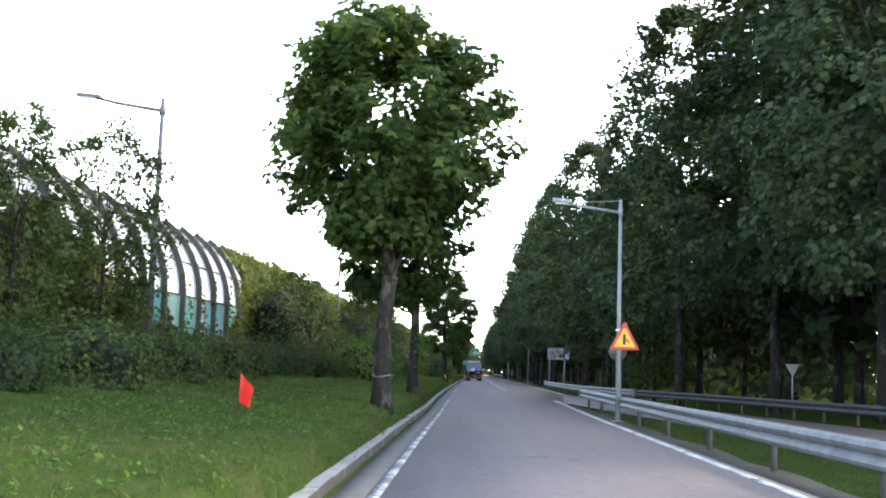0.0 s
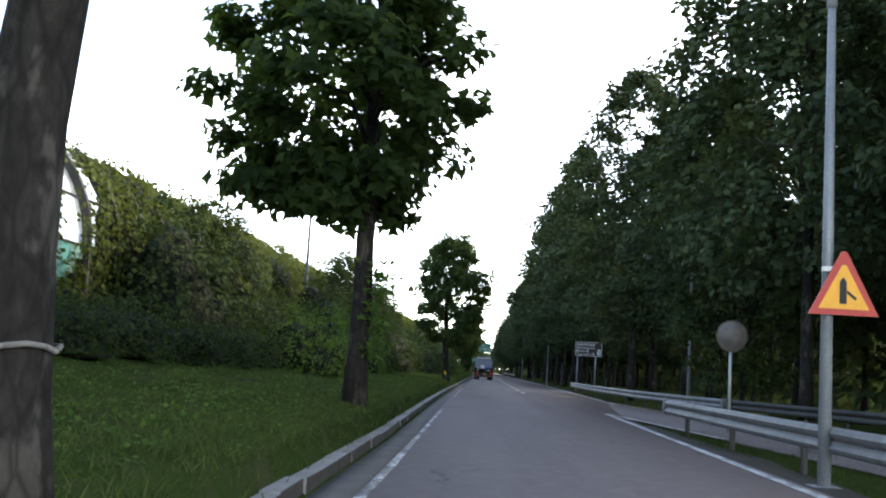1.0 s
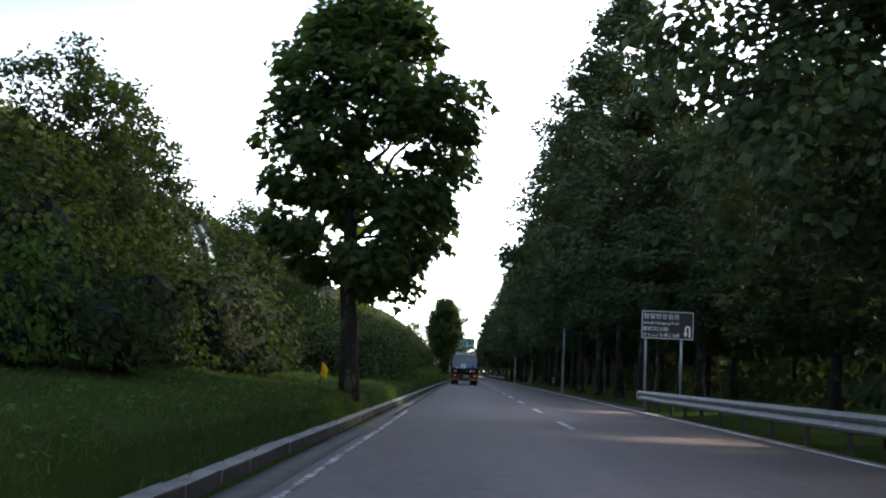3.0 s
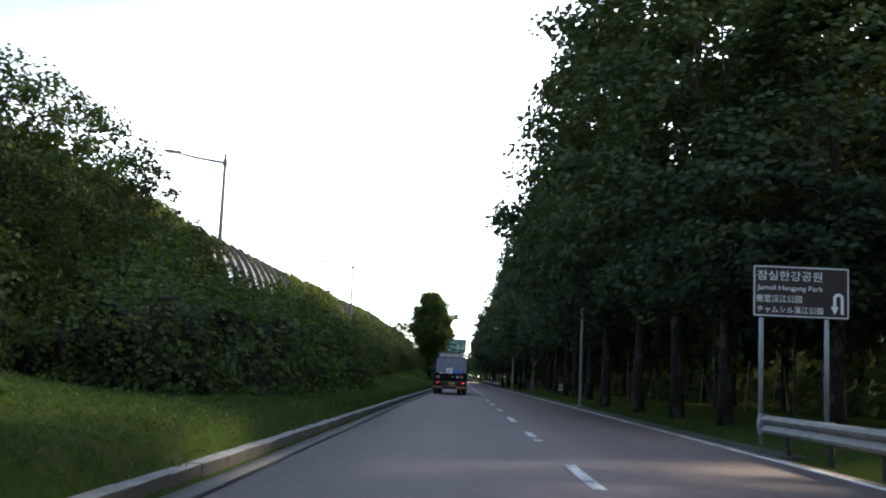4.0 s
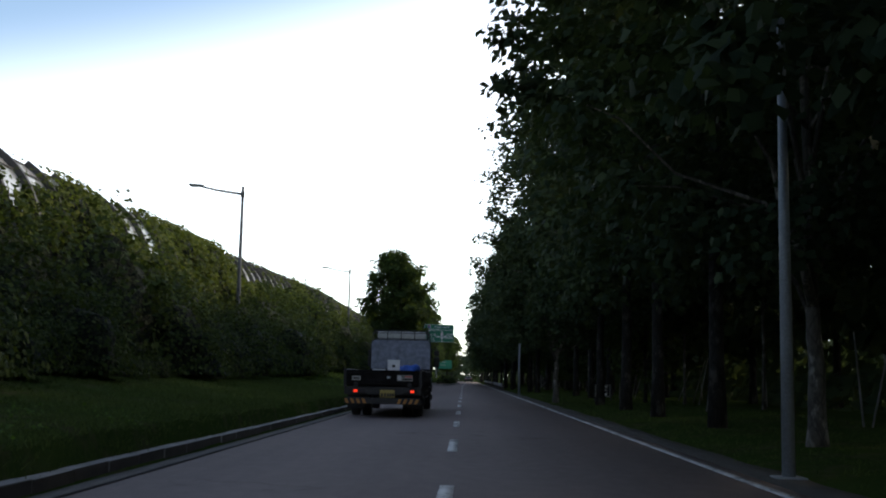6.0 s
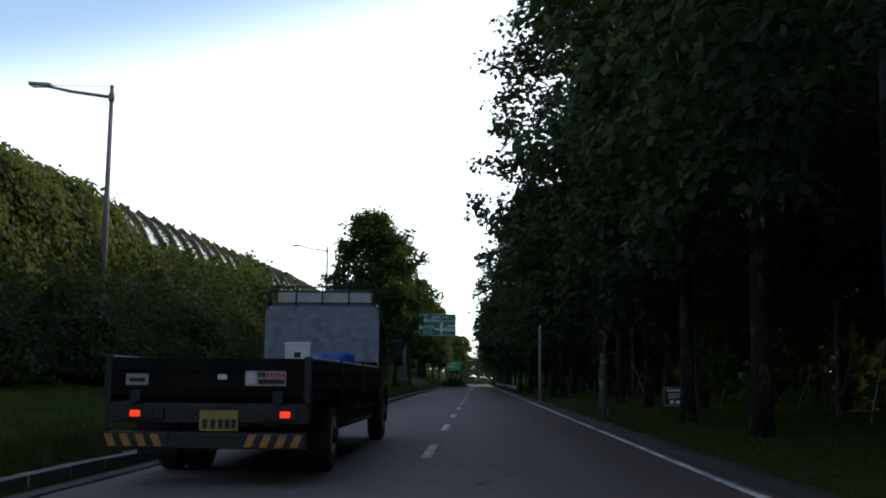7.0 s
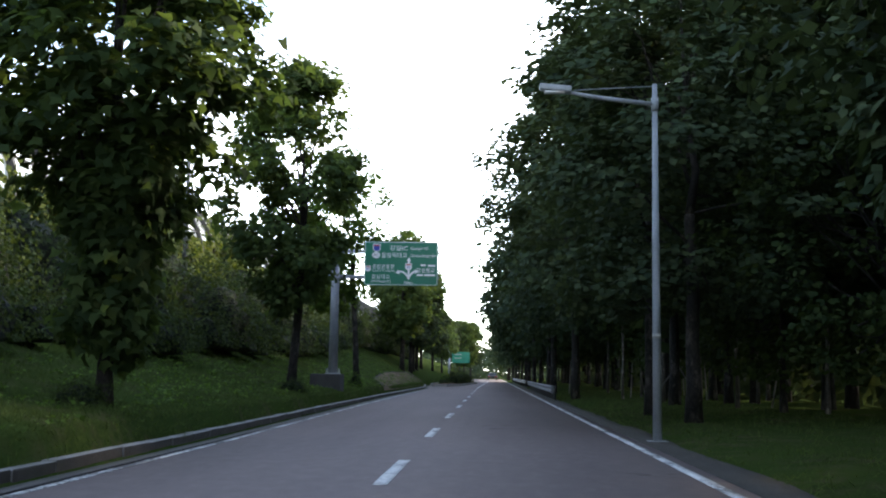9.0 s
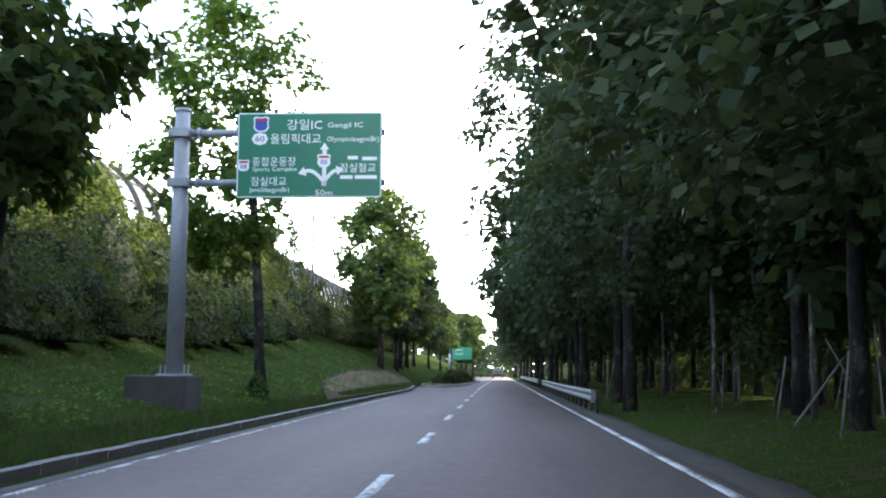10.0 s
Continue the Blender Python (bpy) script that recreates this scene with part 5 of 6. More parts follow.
def park_sign():
    y, x0, x1, z0, z1 = 91.5, 7.37, 9.19, 2.41, 3.40
    g = ground_z(8.2, y)
    s = thing("direction_sign", "dark brown direction sign with white lettering on two posts", "road sign", (0, y, 0))
    part("panel", prism(bmesh.new(), rounded(x0, x1, z0, z1, 0.04), 0, 0.02), SIGN_BROWN, s)
    bm = bmesh.new()
    for a in ((x0 + 0.02, x1 - 0.02, z1 - 0.04, z1 - 0.022), (x0 + 0.02, x1 - 0.02, z0 + 0.022, z0 + 0.04), (x0 + 0.02, x0 + 0.038, z0 + 0.03, z1 - 0.03), (x1 - 0.038, x1 - 0.02, z0 + 0.03, z1 - 0.03)):
        box(bm, a[0], a[1], -0.004, 0.0, a[2], a[3])
    part("border", bm, SIGN_WHITE, s)
    for x in (7.55, 8.78):
        part("post", tube(bmesh.new(), [(x, 0.06, g - 0.2), (x, 0.06, z1 - 0.1)], 0.045, 10), POLE, s)
    w = x1 - x0
    for body, cx, cz, size, wide in (("잠실한강공원", 0.38, 0.80, 0.20, 1.22), ("Jamsil Hangang Park", 0.385, 0.555, 0.13, 1.24), ("蚕室汉江公园", 0.27, 0.36, 0.15, 0.86), ("チャムシル漢江公園", 0.385, 0.15, 0.14, 1.24)):
        letter(s, body, x0 + cx * w, -0.003, z0 + cz * (z1 - z0), size, wide, SIGN_WHITE)
    pts = []
    for i in range(13):
        a = math.pi * i / 12
        pts.append((x0 + 0.885 * w + 0.07 * math.cos(a), z0 + 0.40 + 0.07 * math.sin(a)))
    path = [(pts[0][0], z0 + 0.10)] + pts + [(pts[-1][0], z0 + 0.24)]
    ex = path[-1][0]
    arrow = part("turn_arrow", ribbon(bmesh.new(), path, 0.028, -0.004, 0.0), SIGN_WHITE, s, "white turn-back arrow")
    part("arrow_head", prism(bmesh.new(), [(ex - 0.075, z0 + 0.245), (ex + 0.075, z0 + 0.245), (ex, z0 + 0.09)], -0.004, 0.0), SIGN_WHITE, arrow)


park_sign()


def shield(parent, cx, cz, s, kind, y):
    """A route shield drawn as plain shapes."""
    out = [(-0.5, 0.42), (-0.3, 0.5), (0, 0.44), (0.3, 0.5), (0.5, 0.42), (0.44, 0.1), (0.5, -0.2), (0.3, -0.45), (0, -0.5), (-0.3, -0.45), (-0.5, -0.2), (-0.44, 0.1)]
    put = lambda k: [(cx + a * s * k, cz + b * s * k) for a, b in out]
    sh = part("route_shield", prism(bmesh.new(), put(1.0), y - 0.003, y), SIGN_WHITE, parent, "white-edged route shield")
    if kind == "blue":
        part("shield_face", prism(bmesh.new(), put(0.84), y - 0.006, y - 0.003), SIGN_BLUE, sh)
    if kind != "plain":
        part("shield_band", prism(bmesh.new(), [(cx - 0.38 * s, cz + 0.2 * s), (cx + 0.38 * s, cz + 0.2 * s), (cx + 0.36 * s, cz + 0.37 * s), (cx - 0.36 * s, cz + 0.37 * s)], y - 0.009, y - 0.006), SIGN_RED, sh)
    return sh


def gantry_sign():
    y, x0, x1, z0, z1 = 194.6, 0.06, 2.53, 3.99, 5.46
    w, h = x1 - x0, z1 - z0
    s = thing("overhead_sign", "large green direction sign on a grey cantilever pole", "road sign", (0, y, 0))
    px = -0.92
    part("pole", tube(bmesh.new(), [(px, 0.12, 0.9), (px, 0.12, 3.0), (px, 0.12, 5.52)], [0.15, 0.14, 0.125], 16), POLE, s)
    part("pole_cap", tube(bmesh.new(), [(px, 0.12, 5.50), (px, 0.12, 5.56)], 0.135, 16), POLE, s)
    part("base_plate", bx(px - 0.24, px + 0.24, -0.12, 0.36, 1.0, 1.05, 0.01), POLE, s)
    for a in range(4):
        part("gusset", bx(px - 0.2 + 0.4 * (a % 2) - 0.012, px - 0.2 + 0.4 * (a % 2) + 0.012, 0.0 + 0.24 * (a // 2) - 0.02, 0.0 + 0.24 * (a // 2) + 0.02, 1.04, 1.2), POLE, s)
    for z in (5.13, 4.27):
        part("arm", tube(bmesh.new(), [(px - 0.24, 0.12, z), (x1 + 0.03, 0.12, z)], 0.062, 12), POLE, s)
        part("collar", bx(px - 0.16, px + 0.16, -0.05, 0.29, z - 0.08, z + 0.08, 0.015), POLE, s)
        part("flange", tube(bmesh.new(), [(px + 0.27, 0.12, z), (px + 0.31, 0.12, z)], 0.1, 12), POLE, s)
    part("footing", bx(-1.62, -0.62, -0.3, 0.75, 0.1, 1.02, 0.03), BLOCK, s, "stained concrete footing block")
    panel = part("panel", prism(bmesh.new(), rounded(x0, x1, z0, z1, 0.05), 0.0, 0.03), SIGN_GREEN, s)
    bm = bmesh.new()
    for a in ((x0 + 0.03, x1 - 0.03, z1 - 0.028, z1 - 0.014), (x0 + 0.03, x1 - 0.03, z0 + 0.014, z0 + 0.028), (x0 + 0.014, x0 + 0.028, z0 + 0.03, z1 - 0.03), (x1 - 0.028, x1 - 0.014, z0 + 0.03, z1 - 0.03)):
        box(bm, a[0], a[1], -0.004, 0.0, a[2], a[3])
    part("border", bm, SIGN_WHITE, panel)
    P = lambda u, v: (x0 + u * w, z1 - v * h)
    for body, u, v, size, wide in (("강일IC", 0.465, 0.145, 0.20, 0.60), ("Gangil IC", 0.745, 0.16, 0.12, 0.60), ("올림픽대교", 0.405, 0.31, 0.19, 0.86), ("Olympicdaegyo(Br)", 0.80, 0.325, 0.12, 0.88),
                                   ("종합운동장", 0.26, 0.575, 0.17, 0.74), ("Sports Complex", 0.265, 0.67, 0.10, 0.76), ("잠실대교", 0.225, 0.805, 0.17, 0.60), ("Jamsildaegyo(Br)", 0.23, 0.91, 0.11, 0.68),
                                   ("잠실철교", 0.835, 0.65, 0.17, 0.60), ("50m", 0.605, 0.94, 0.14, 0.29)):
        cx, cz = P(u, v)
        letter(panel, body, cx, -0.003, cz, size, wide, SIGN_WHITE)
    for u0, u1, v in ((0.765, 0.835, 0.535), (0.865, 0.965, 0.545), (0.715, 0.80, 0.76), (0.815, 0.965, 0.76)):
        a, b = P(u0, v), P(u1, v)
        bar_part(panel, a[0], b[0], a[1] - 0.03, a[1] + 0.03, 0.0, SIGN_WHITE)
    shield(panel, *P(0.165, 0.14), 0.27, "blue", -0.001)
    n6 = [(P(0.158, 0.31)[0] + 0.14 * math.cos(radians(a)), P(0.158, 0.31)[1] + 0.11 * math.sin(radians(a))) for a in range(0, 360, 45)]
    part("route_badge", prism(bmesh.new(), n6, -0.003, 0.0), SIGN_WHITE, panel, "white route badge")
    letter(panel, "60", P(0.158, 0.31)[0], -0.006, P(0.158, 0.31)[1], 0.14, 0.16, BLACK)
    for u, v, k in ((0.602, 0.57, 0.23), (0.05, 0.62, 0.20)):
        cx, cz = P(u, v)
        shield(panel, cx, cz, k, "white", -0.0065)
        letter(panel, "88", cx, -0.012, cz - 0.02, 0.11, 0.11, SIGN_BLUE)
    cx = P(0.605, 0)[0]
    zb, zt = P(0, 0.86)[1], P(0, 0.37)[1]
    part("ahead_arrow", prism(bmesh.new(), [(cx - 0.035, zb), (cx + 0.035, zb), (cx + 0.035, zt - 0.10), (cx + 0.075, zt - 0.10), (cx, zt + 0.02), (cx - 0.075, zt - 0.10), (cx - 0.035, zt - 0.10)], -0.004, 0.0), SIGN_WHITE, panel)
    for sx, reach in ((-1, 0.32), (1, 0.21)):
        arc = [(cx + sx * 0.02, zb + 0.02)]
        for i in range(9):
            t = i / 8
            arc.append((cx + sx * reach * t, zb + 0.06 + 0.20 * math.sin(t * math.pi * (0.62 if sx < 0 else 0.5))))
        ex, ez = arc[-1]
        px_, pz = arc[-2]
        d = math.hypot(ex - px_, ez - pz)
        dx, dz = (ex - px_) / d, (ez - pz) / d
        arrow = part("side_arrow", ribbon(bmesh.new(), arc, 0.03, -0.008, -0.0045), SIGN_WHITE, panel)
        part("arrow_head", prism(bmesh.new(), [(ex - dz * 0.08, ez + dx * 0.08), (ex + dz * 0.08, ez - dx * 0.08), (ex + dx * 0.13, ez + dz * 0.13)], -0.012, -0.0085), SIGN_WHITE, arrow)


gantry_sign()


def far_sign():
    s = thing("overhead_sign", "far green direction sign on a grey pole beyond the island", "road sign", (-0.6, 334, 0))
    part("pole", tube(bmesh.new(), [(-1.9, 0.1, -0.1), (-1.9, 0.1, 4.9)], 0.14, 12), POLE, s)
    part("arm", tube(bmesh.new(), [(-1.9, 0.1, 4.4), (1.3, 0.1, 4.4)], 0.07, 8), POLE, s)
    p = part("panel", prism(bmesh.new(), rounded(-1.5, 1.4, 2.9, 4.7, 0.06), 0, 0.03), SIGN_GREEN, s)
    for z in (4.3, 3.7):
        bar_part(p, -1.1, 0.1, z - 0.06, z + 0.06, -0.001, GRIMY_WHITE)


far_sign()


def traffic_mirror():
    x, y, zc, rr = 6.5, 42.1, 2.2, 0.33
    g = ground_z(x, y)
    s = thing("traffic_mirror", "dark domed back of a round traffic mirror on a grey post", "traffic mirror", (x, y, g))
    part("post", tube(bmesh.new(), [(0, 0.1, -0.2), (0, 0.1, 2.45)], 0.035, 10), GALV, s)
    bm = bmesh.new()
    n, rows = 24, []
    for k in range(6):
        q = k / 5
        r = rr * q
        rows.append([bm.verts.new((r * math.cos(2 * math.pi * i / n), -0.16 * (1 - q ** 2), zc + r * math.sin(2 * math.pi * i / n))) for i in range(n)] if k else [bm.verts.new((0, -0.16, zc))])
    for i in range(n):
        bm.faces.new((rows[0][0], rows[1][(i + 1) % n], rows[1][i]))
        for k in range(1, 5):
            bm.faces.new((rows[k][i], rows[k][(i + 1) % n], rows[k + 1][(i + 1) % n], rows[k + 1][i]))
    for f in bm.faces:
        f.smooth = True
    bmesh.ops.recalc_face_normals(bm, faces=bm.faces[:])
    part("dome", bm, plain("grey_brown_mirror_back", (0.12, 0.105, 0.095), 0.4), s)
    ring = [(rr * math.cos(2 * math.pi * i / 24), 0.01, zc + rr * math.sin(2 * math.pi * i / 24)) for i in range(25)]
    part("rim", tube(bmesh.new(), ring, 0.025, 6, False), plain("dirty_mirror_rim", (0.10, 0.075, 0.06), 0.7), s)
    k = Mat("mirror_glass")
    k.set((0.8, 0.8, 0.8), 0.05, 1.0)
    part("mirror_face", tube(bmesh.new(), [(0, 0.012, zc), (0, 0.03, zc)], [rr * 0.97, rr * 0.9], 24), k.m, s)


traffic_mirror()


def yield_sign():
    x, y = 15.6, 50.5
    s = thing("give_way_sign", "grey back of a small inverted triangle sign on a post", "road sign", (x, y, ground_z(x, y)))
    part("post", tube(bmesh.new(), [(0, 0.04, -0.2), (0, 0.04, 2.0)], 0.035, 8), GALV, s)
    part("panel", prism(bmesh.new(), [(-0.32, 2.05), (0.32, 2.05), (0.03, 1.52), (-0.03, 1.52)], -0.01, 0.005), SIGN_BACK, s)


yield_sign()


def notice_board():
    x, y = 9.8, 155.0
    s = thing("notice_board", "small dark notice board on two legs under the trees", "notice board", (x, y, ground_z(x, y)))
    part("board", bx(-0.34, 0.34, -0.02, 0.02, 0.2, 0.74, 0.01), BLACK, s)
    bm = bmesh.new()
    for a in ((-0.34, 0.34, 0.715, 0.74), (-0.34, 0.34, 0.2, 0.225), (-0.34, -0.32, 0.2, 0.74), (0.32, 0.34, 0.2, 0.74)):
        box(bm, a[0], a[1], -0.027, -0.021, a[2], a[3])
    part("frame", bm, GALV, s)
    for a in ((-0.25, 0.22, 0.63, 0.67), (-0.2, 0.15, 0.54, 0.56), (-0.22, 0.2, 0.48, 0.50), (-0.2, 0.1, 0.43, 0.45), (-0.17, -0.04, 0.26, 0.36), (0.02, 0.2, 0.26, 0.36)):
        bar_part(s, *a, -0.022, SIGN_WHITE)
    for sx in (-0.37, 0.37):
        part("leg", bx(sx - 0.03, sx + 0.03, -0.03, 0.03, -0.25, 0.78, 0.008), BLACK, s)


notice_board()


def flag(label, x, y, h, w, fh, material, rz):
    s = thing("marker_flag", label, "flag", (x, y, ground_z(x, y)), rz)
    part("stake", tube(bmesh.new(), [(0, 0, -0.1), (0.01, 0, h)], 0.007, 6), BLACK, s)
    bm = bmesh.new()
    rows = []
    for i in range(7):
        t = i / 6
        dx = w * t
        dy = 0.04 * math.sin(t * 5)
        rows.append([bm.verts.new((0.012 + dx * (1 - 0.25 * k), dy + 0.02 * k * math.sin(4 * t), h - 0.02 - fh * k - 0.5 * fh * t * (1 - 0.6 * k))) for k in (0, 0.5, 1)])
    for a, b in zip(rows, rows[1:]):
        for k in range(2):
            bm.faces.new((a[k], a[k + 1], b[k + 1], b[k]))
    bmesh.ops.solidify(bm, geom=bm.faces[:], thickness=0.003)
    part("cloth", bm, material, s, "creased cloth flag")


flag("small red marker flag on a wire stake in the grass", -2.0, 14.7, 0.58, 0.17, 0.36, FLAG_RED, 15)
flag("small yellow marker flag on a wire stake in the grass", -0.75, 69.2, 0.58, 0.12, 0.2, FLAG_YELLOW, -10)


# leaning stakes that prop young trees under the row
def stake(x, y, tilt, turn, h):
    s = new("tree_stake", STAKE_ME)
    s.matrix_basis = pose(x, y, ground_z(x, y) - 0.1, 0, tilt, turn) @ Matrix.Diagonal((1, 1, h, 1))
    tagged(s, "weathered wooden stake leaning under the trees", "stake", "tree stakes")


STAKE_ME = bpy.data.meshes.new("tree_stake")
bm = tube(bmesh.new(), [(0, 0, 0), (0, 0, 0.5), (0, 0, 1)], [0.024, 0.022, 0.019], 7)
bm.to_mesh(STAKE_ME)
bm.free()
STAKE_ME.materials.append(STAKE)
r = random.Random(9)
for x, y, tilt, h in ((9.55, 193.4, 7, 1.4), (9.75, 196.9, 36, 1.65), (10.1, 199.2, 9, 1.4), (10.3, 205.4, 3, 1.6), (11.4, 208.3, 0, 1.6), (12.6, 203.5, 12, 1.4), (11.3, 201.5, 10, 1.4), (13.4, 210.0, -4, 1.5), (12.3, 206, 8, 1.8), (12.0, 199, -30, 1.9), (8.6, 218, 2, 1.9), (8.9, 221, 12, 1.9),
                      (11.0, 158, 1, 2.0), (12.4, 163, 10, 1.9), (11.3, 150.5, -12, 1.9), (12.2, 146, 11, 1.9), (10.9, 139, 9, 1.8), (11.8, 128, 12, 1.8), (10.3, 123, 2, 1.7), (12.6, 117, -15, 1.8)):
    stake(x, y, tilt, r.uniform(-20, 20), h)
for i in range(22):
    stake(r.uniform(11.5, 15), r.uniform(100, 235), r.uniform(-22, 22), r.uniform(-40, 40), r.uniform(1.5, 2.1))


# ---- the flatbed truck in the nearer lane ----
def wheel(parent, x, y, r=0.42, w=0.27, side=1):
    wh = part("wheel", tube(bmesh.new(), [(x - w / 2, y, r), (x + w / 2, y, r)], r * 0.55, 20), GALV, parent, "grey steel wheel")
    prof = [(-0.5, 0.56), (-0.5, 0.86), (-0.42, 0.97), (-0.2, 1.0), (0.2, 1.0), (0.42, 0.97), (0.5, 0.86), (0.5, 0.56)]
    bm = bmesh.new()
    n = 28
    rows = [[bm.verts.new((x + a * w, y + r * b * math.cos(2 * math.pi * i / n), r + r * b * math.sin(2 * math.pi * i / n))) for i in range(n)] for a, b in prof]
    for a, b in zip(rows, rows[1:] + rows[:1]):
        for i in range(n):
            f = bm.faces.new((a[i], a[(i + 1) % n], b[(i + 1) % n], b[i]))
            f.smooth = True
    bmesh.ops.recalc_face_normals(bm, faces=bm.faces[:])
    part("tyre", bm, RUBBER, wh, "worn black tyre")
    part("hub", tube(bmesh.new(), [(x + side * w * 0.5, y, r), (x + side * (w * 0.5 + 0.05), y, r)], [r * 0.26, r * 0.2], 12), BLACK, wh)
    return wh


def build_truck(x, y):
    t = thing("flatbed_truck", "dark flatbed truck with low sides and a blue-grey cab panel", "truck", (x, y, 0))
    for sx in (-0.42, 0.42):
        part("chassis_rail", bx(sx - 0.05, sx + 0.05, 0.15, 8.6, 0.56, 0.78, 0.01), BLACK, t)
    for yy in (0.6, 2.4, 4.0, 5.6):
        part("cross_member", bx(-0.95, 0.95, yy - 0.04, yy + 0.04, 0.74, 0.84, 0.01), BLACK, t)
    part("bed_floor", bx(-1.0, 1.0, 0.05, 6.72, 0.82, 0.90, 0.01), BED_PAINT, t)
    for sx in (-1, 1):
        for i in range(3):
            y0, y1 = 0.06 + 2.21 * i, 0.06 + 2.21 * (i + 1) - 0.05
            gate = part("side_gate", bx(sx * 0.98 - 0.025, sx * 0.98 + 0.025, y0, y1, 0.86, 1.29, 0.012), BED_PAINT, t, "grimy dark drop side")
            for z in (0.97, 1.08, 1.19):
                part("pressing", bx(sx * 1.005 - 0.012, sx * 1.005 + 0.012, y0 + 0.08, y1 - 0.08, z - 0.025, z + 0.025, 0.01), BED_PAINT, gate)
            for yy in (y0 + 0.35, y1 - 0.35):
                part("hinge", bx(sx * 1.0 - 0.03, sx * 1.0 + 0.03, yy - 0.05, yy + 0.05, 0.80, 0.93, 0.008), BED_PAINT, gate)
            part("latch", bx(sx * 1.01 - 0.02, sx * 1.01 + 0.02, y1 - 0.10, y1 - 0.04, 1.12, 1.24, 0.008), BLACK, gate)
        for yy in (0.03, 2.25, 4.46, 6.68):
            part("stanchion", bx(sx * 0.985 - 0.035, sx * 0.985 + 0.035, yy - 0.035, yy + 0.035, 0.80, 1.31, 0.008), BLACK, t)
        part("edge_cap", tube(bmesh.new(), [(sx * 0.98, 0.04, 1.295), (sx * 0.98, 6.70, 1.295)], 0.016, 6), GALV, t)
        bm = bmesh.new()
        tube(bm, [(sx * 0.95, 2.5, 0.66), (sx * 0.95, 6.3, 0.66)], 0.022, 6)
        tube(bm, [(sx * 0.95, 2.5, 0.48), (sx * 0.95, 6.3, 0.48)], 0.022, 6)
        for yy in (2.6, 4.4, 6.2):
            tube(bm, [(sx * 0.95, yy, 0.46), (sx * 0.95, yy, 0.82)], 0.018, 6)
        part("side_guard", bm, BLACK, t)
        # plain dark panel added to fill the open side below the bed
        part("side_skirt", bx(sx * 0.94 - 0.012, sx * 0.94 + 0.012, 2.3, 6.35, 0.44, 0.84, 0.01), BED_PAINT, t, "plain dark panel along the side below the bed")
        part("mud_flap", bx(sx * 0.8 - 0.22, sx * 0.8 + 0.22, 1.02, 1.04, 0.22, 0.72), RUBBER, t)
    tail = part("tailgate", bx(-0.99, 0.99, 0.0, 0.05, 0.86, 1.29, 0.012), BED_PAINT, t, "grimy dark tailgate")
    for z in (0.96, 1.19):
        part("pressing", bx(-0.93, 0.93, -0.014, 0.01, z - 0.03, z + 0.03, 0.01), BED_PAINT, tail)
    for a in (-0.7, 0.7):
        part("hinge", bx(a - 0.05, a + 0.05, -0.03, 0.03, 0.80, 0.92, 0.008), BLACK, tail)
    stk = part("sticker", bx(0.30, 0.70, -0.019, -0.014, 1.02, 1.165), GRIMY_WHITE, tail, "pale advertising sticker with dark marks")
    for i in range(7):
        a = 0.425 + 0.039 * i
        bar_part(stk, a, a + 0.03, 1.105, 1.15, -0.0195, BLACK if i < 2 else SIGN_RED)
    bar_part(stk, 0.43, 0.685, 1.04, 1.085, -0.0195, BLACK)
    part("badge", prism(bmesh.new(), rounded(0.315, 0.405, 1.035, 1.15, 0.03), -0.021, -0.019), GALV, stk)
    part("latch_plate", prism(bmesh.new(), rounded(0.03, 0.12, 1.08, 1.13, 0.012), -0.02, -0.014), GALV, tail)
    st2 = part("sticker", bx(-0.80, -0.58, -0.019, -0.014, 1.02, 1.13), GRIMY_WHITE, tail, "small pale sticker")
    bar_part(st2, -0.77, -0.61, 1.05, 1.09, -0.0195, BLACK)
    part("tail_bar", bx(-1.0, 1.0, 0.02, 0.16, 0.60, 0.80, 0.015), BLACK, t)
    bumper = part("rear_bumper", bx(-0.98, 0.98, -0.02, 0.10, 0.36, 0.52, 0.015), BLACK, t)
    for sx in (-1, 1):
        pl = part("reflector_board", bx(sx * 0.66 - 0.30, sx * 0.66 + 0.30, -0.034, -0.022, 0.375, 0.505), BLACK, bumper, "amber and black striped board")
        for i in range(4):
            a = sx * 0.66 - 0.28 + 0.15 * i
            part("stripe", prism(bmesh.new(), [(a, 0.38), (a + 0.075, 0.38), (a + 0.075 + 0.05 * sx, 0.50), (a + 0.05 * sx, 0.50)], -0.039, -0.034), ORANGE, pl)
        lamp = part("tail_lamp", bx(sx * 0.62 - 0.20, sx * 0.62 + 0.20, -0.012, 0.04, 0.635, 0.755, 0.012), BLACK, t, "tail lamp cluster")
        part("lit_lens", bx(sx * 0.70 - 0.05, sx * 0.70 + 0.05, -0.02, -0.008, 0.665, 0.725, 0.01), RED_LAMP, lamp, "lit red lens")
        part("clear_lens", bx(sx * 0.56 - 0.04, sx * 0.56 + 0.04, -0.02, -0.008, 0.655, 0.735, 0.01), BLACK, lamp)
    pt = part("number_plate", bx(-0.14, 0.24, -0.01, 0.01, 0.53, 0.73, 0.008), PLATE, t, "grimy yellow number plate")
    for a in ((-0.11, -0.06), (-0.03, 0.02), (0.045, 0.095), (0.11, 0.16), (0.175, 0.22)):
        bar_part(pt, a[0], a[1], 0.555, 0.645, -0.0105, BLACK)
    part("headboard", bx(-0.98, 0.98, 6.66, 6.72, 0.9, 1.38, 0.015), BED_PAINT, t)
    for sx in (-1, 1):
        for off in (0.0, -0.30):
            wheel(t, sx * (0.86 + off), 1.75, 0.40, 0.25, sx)
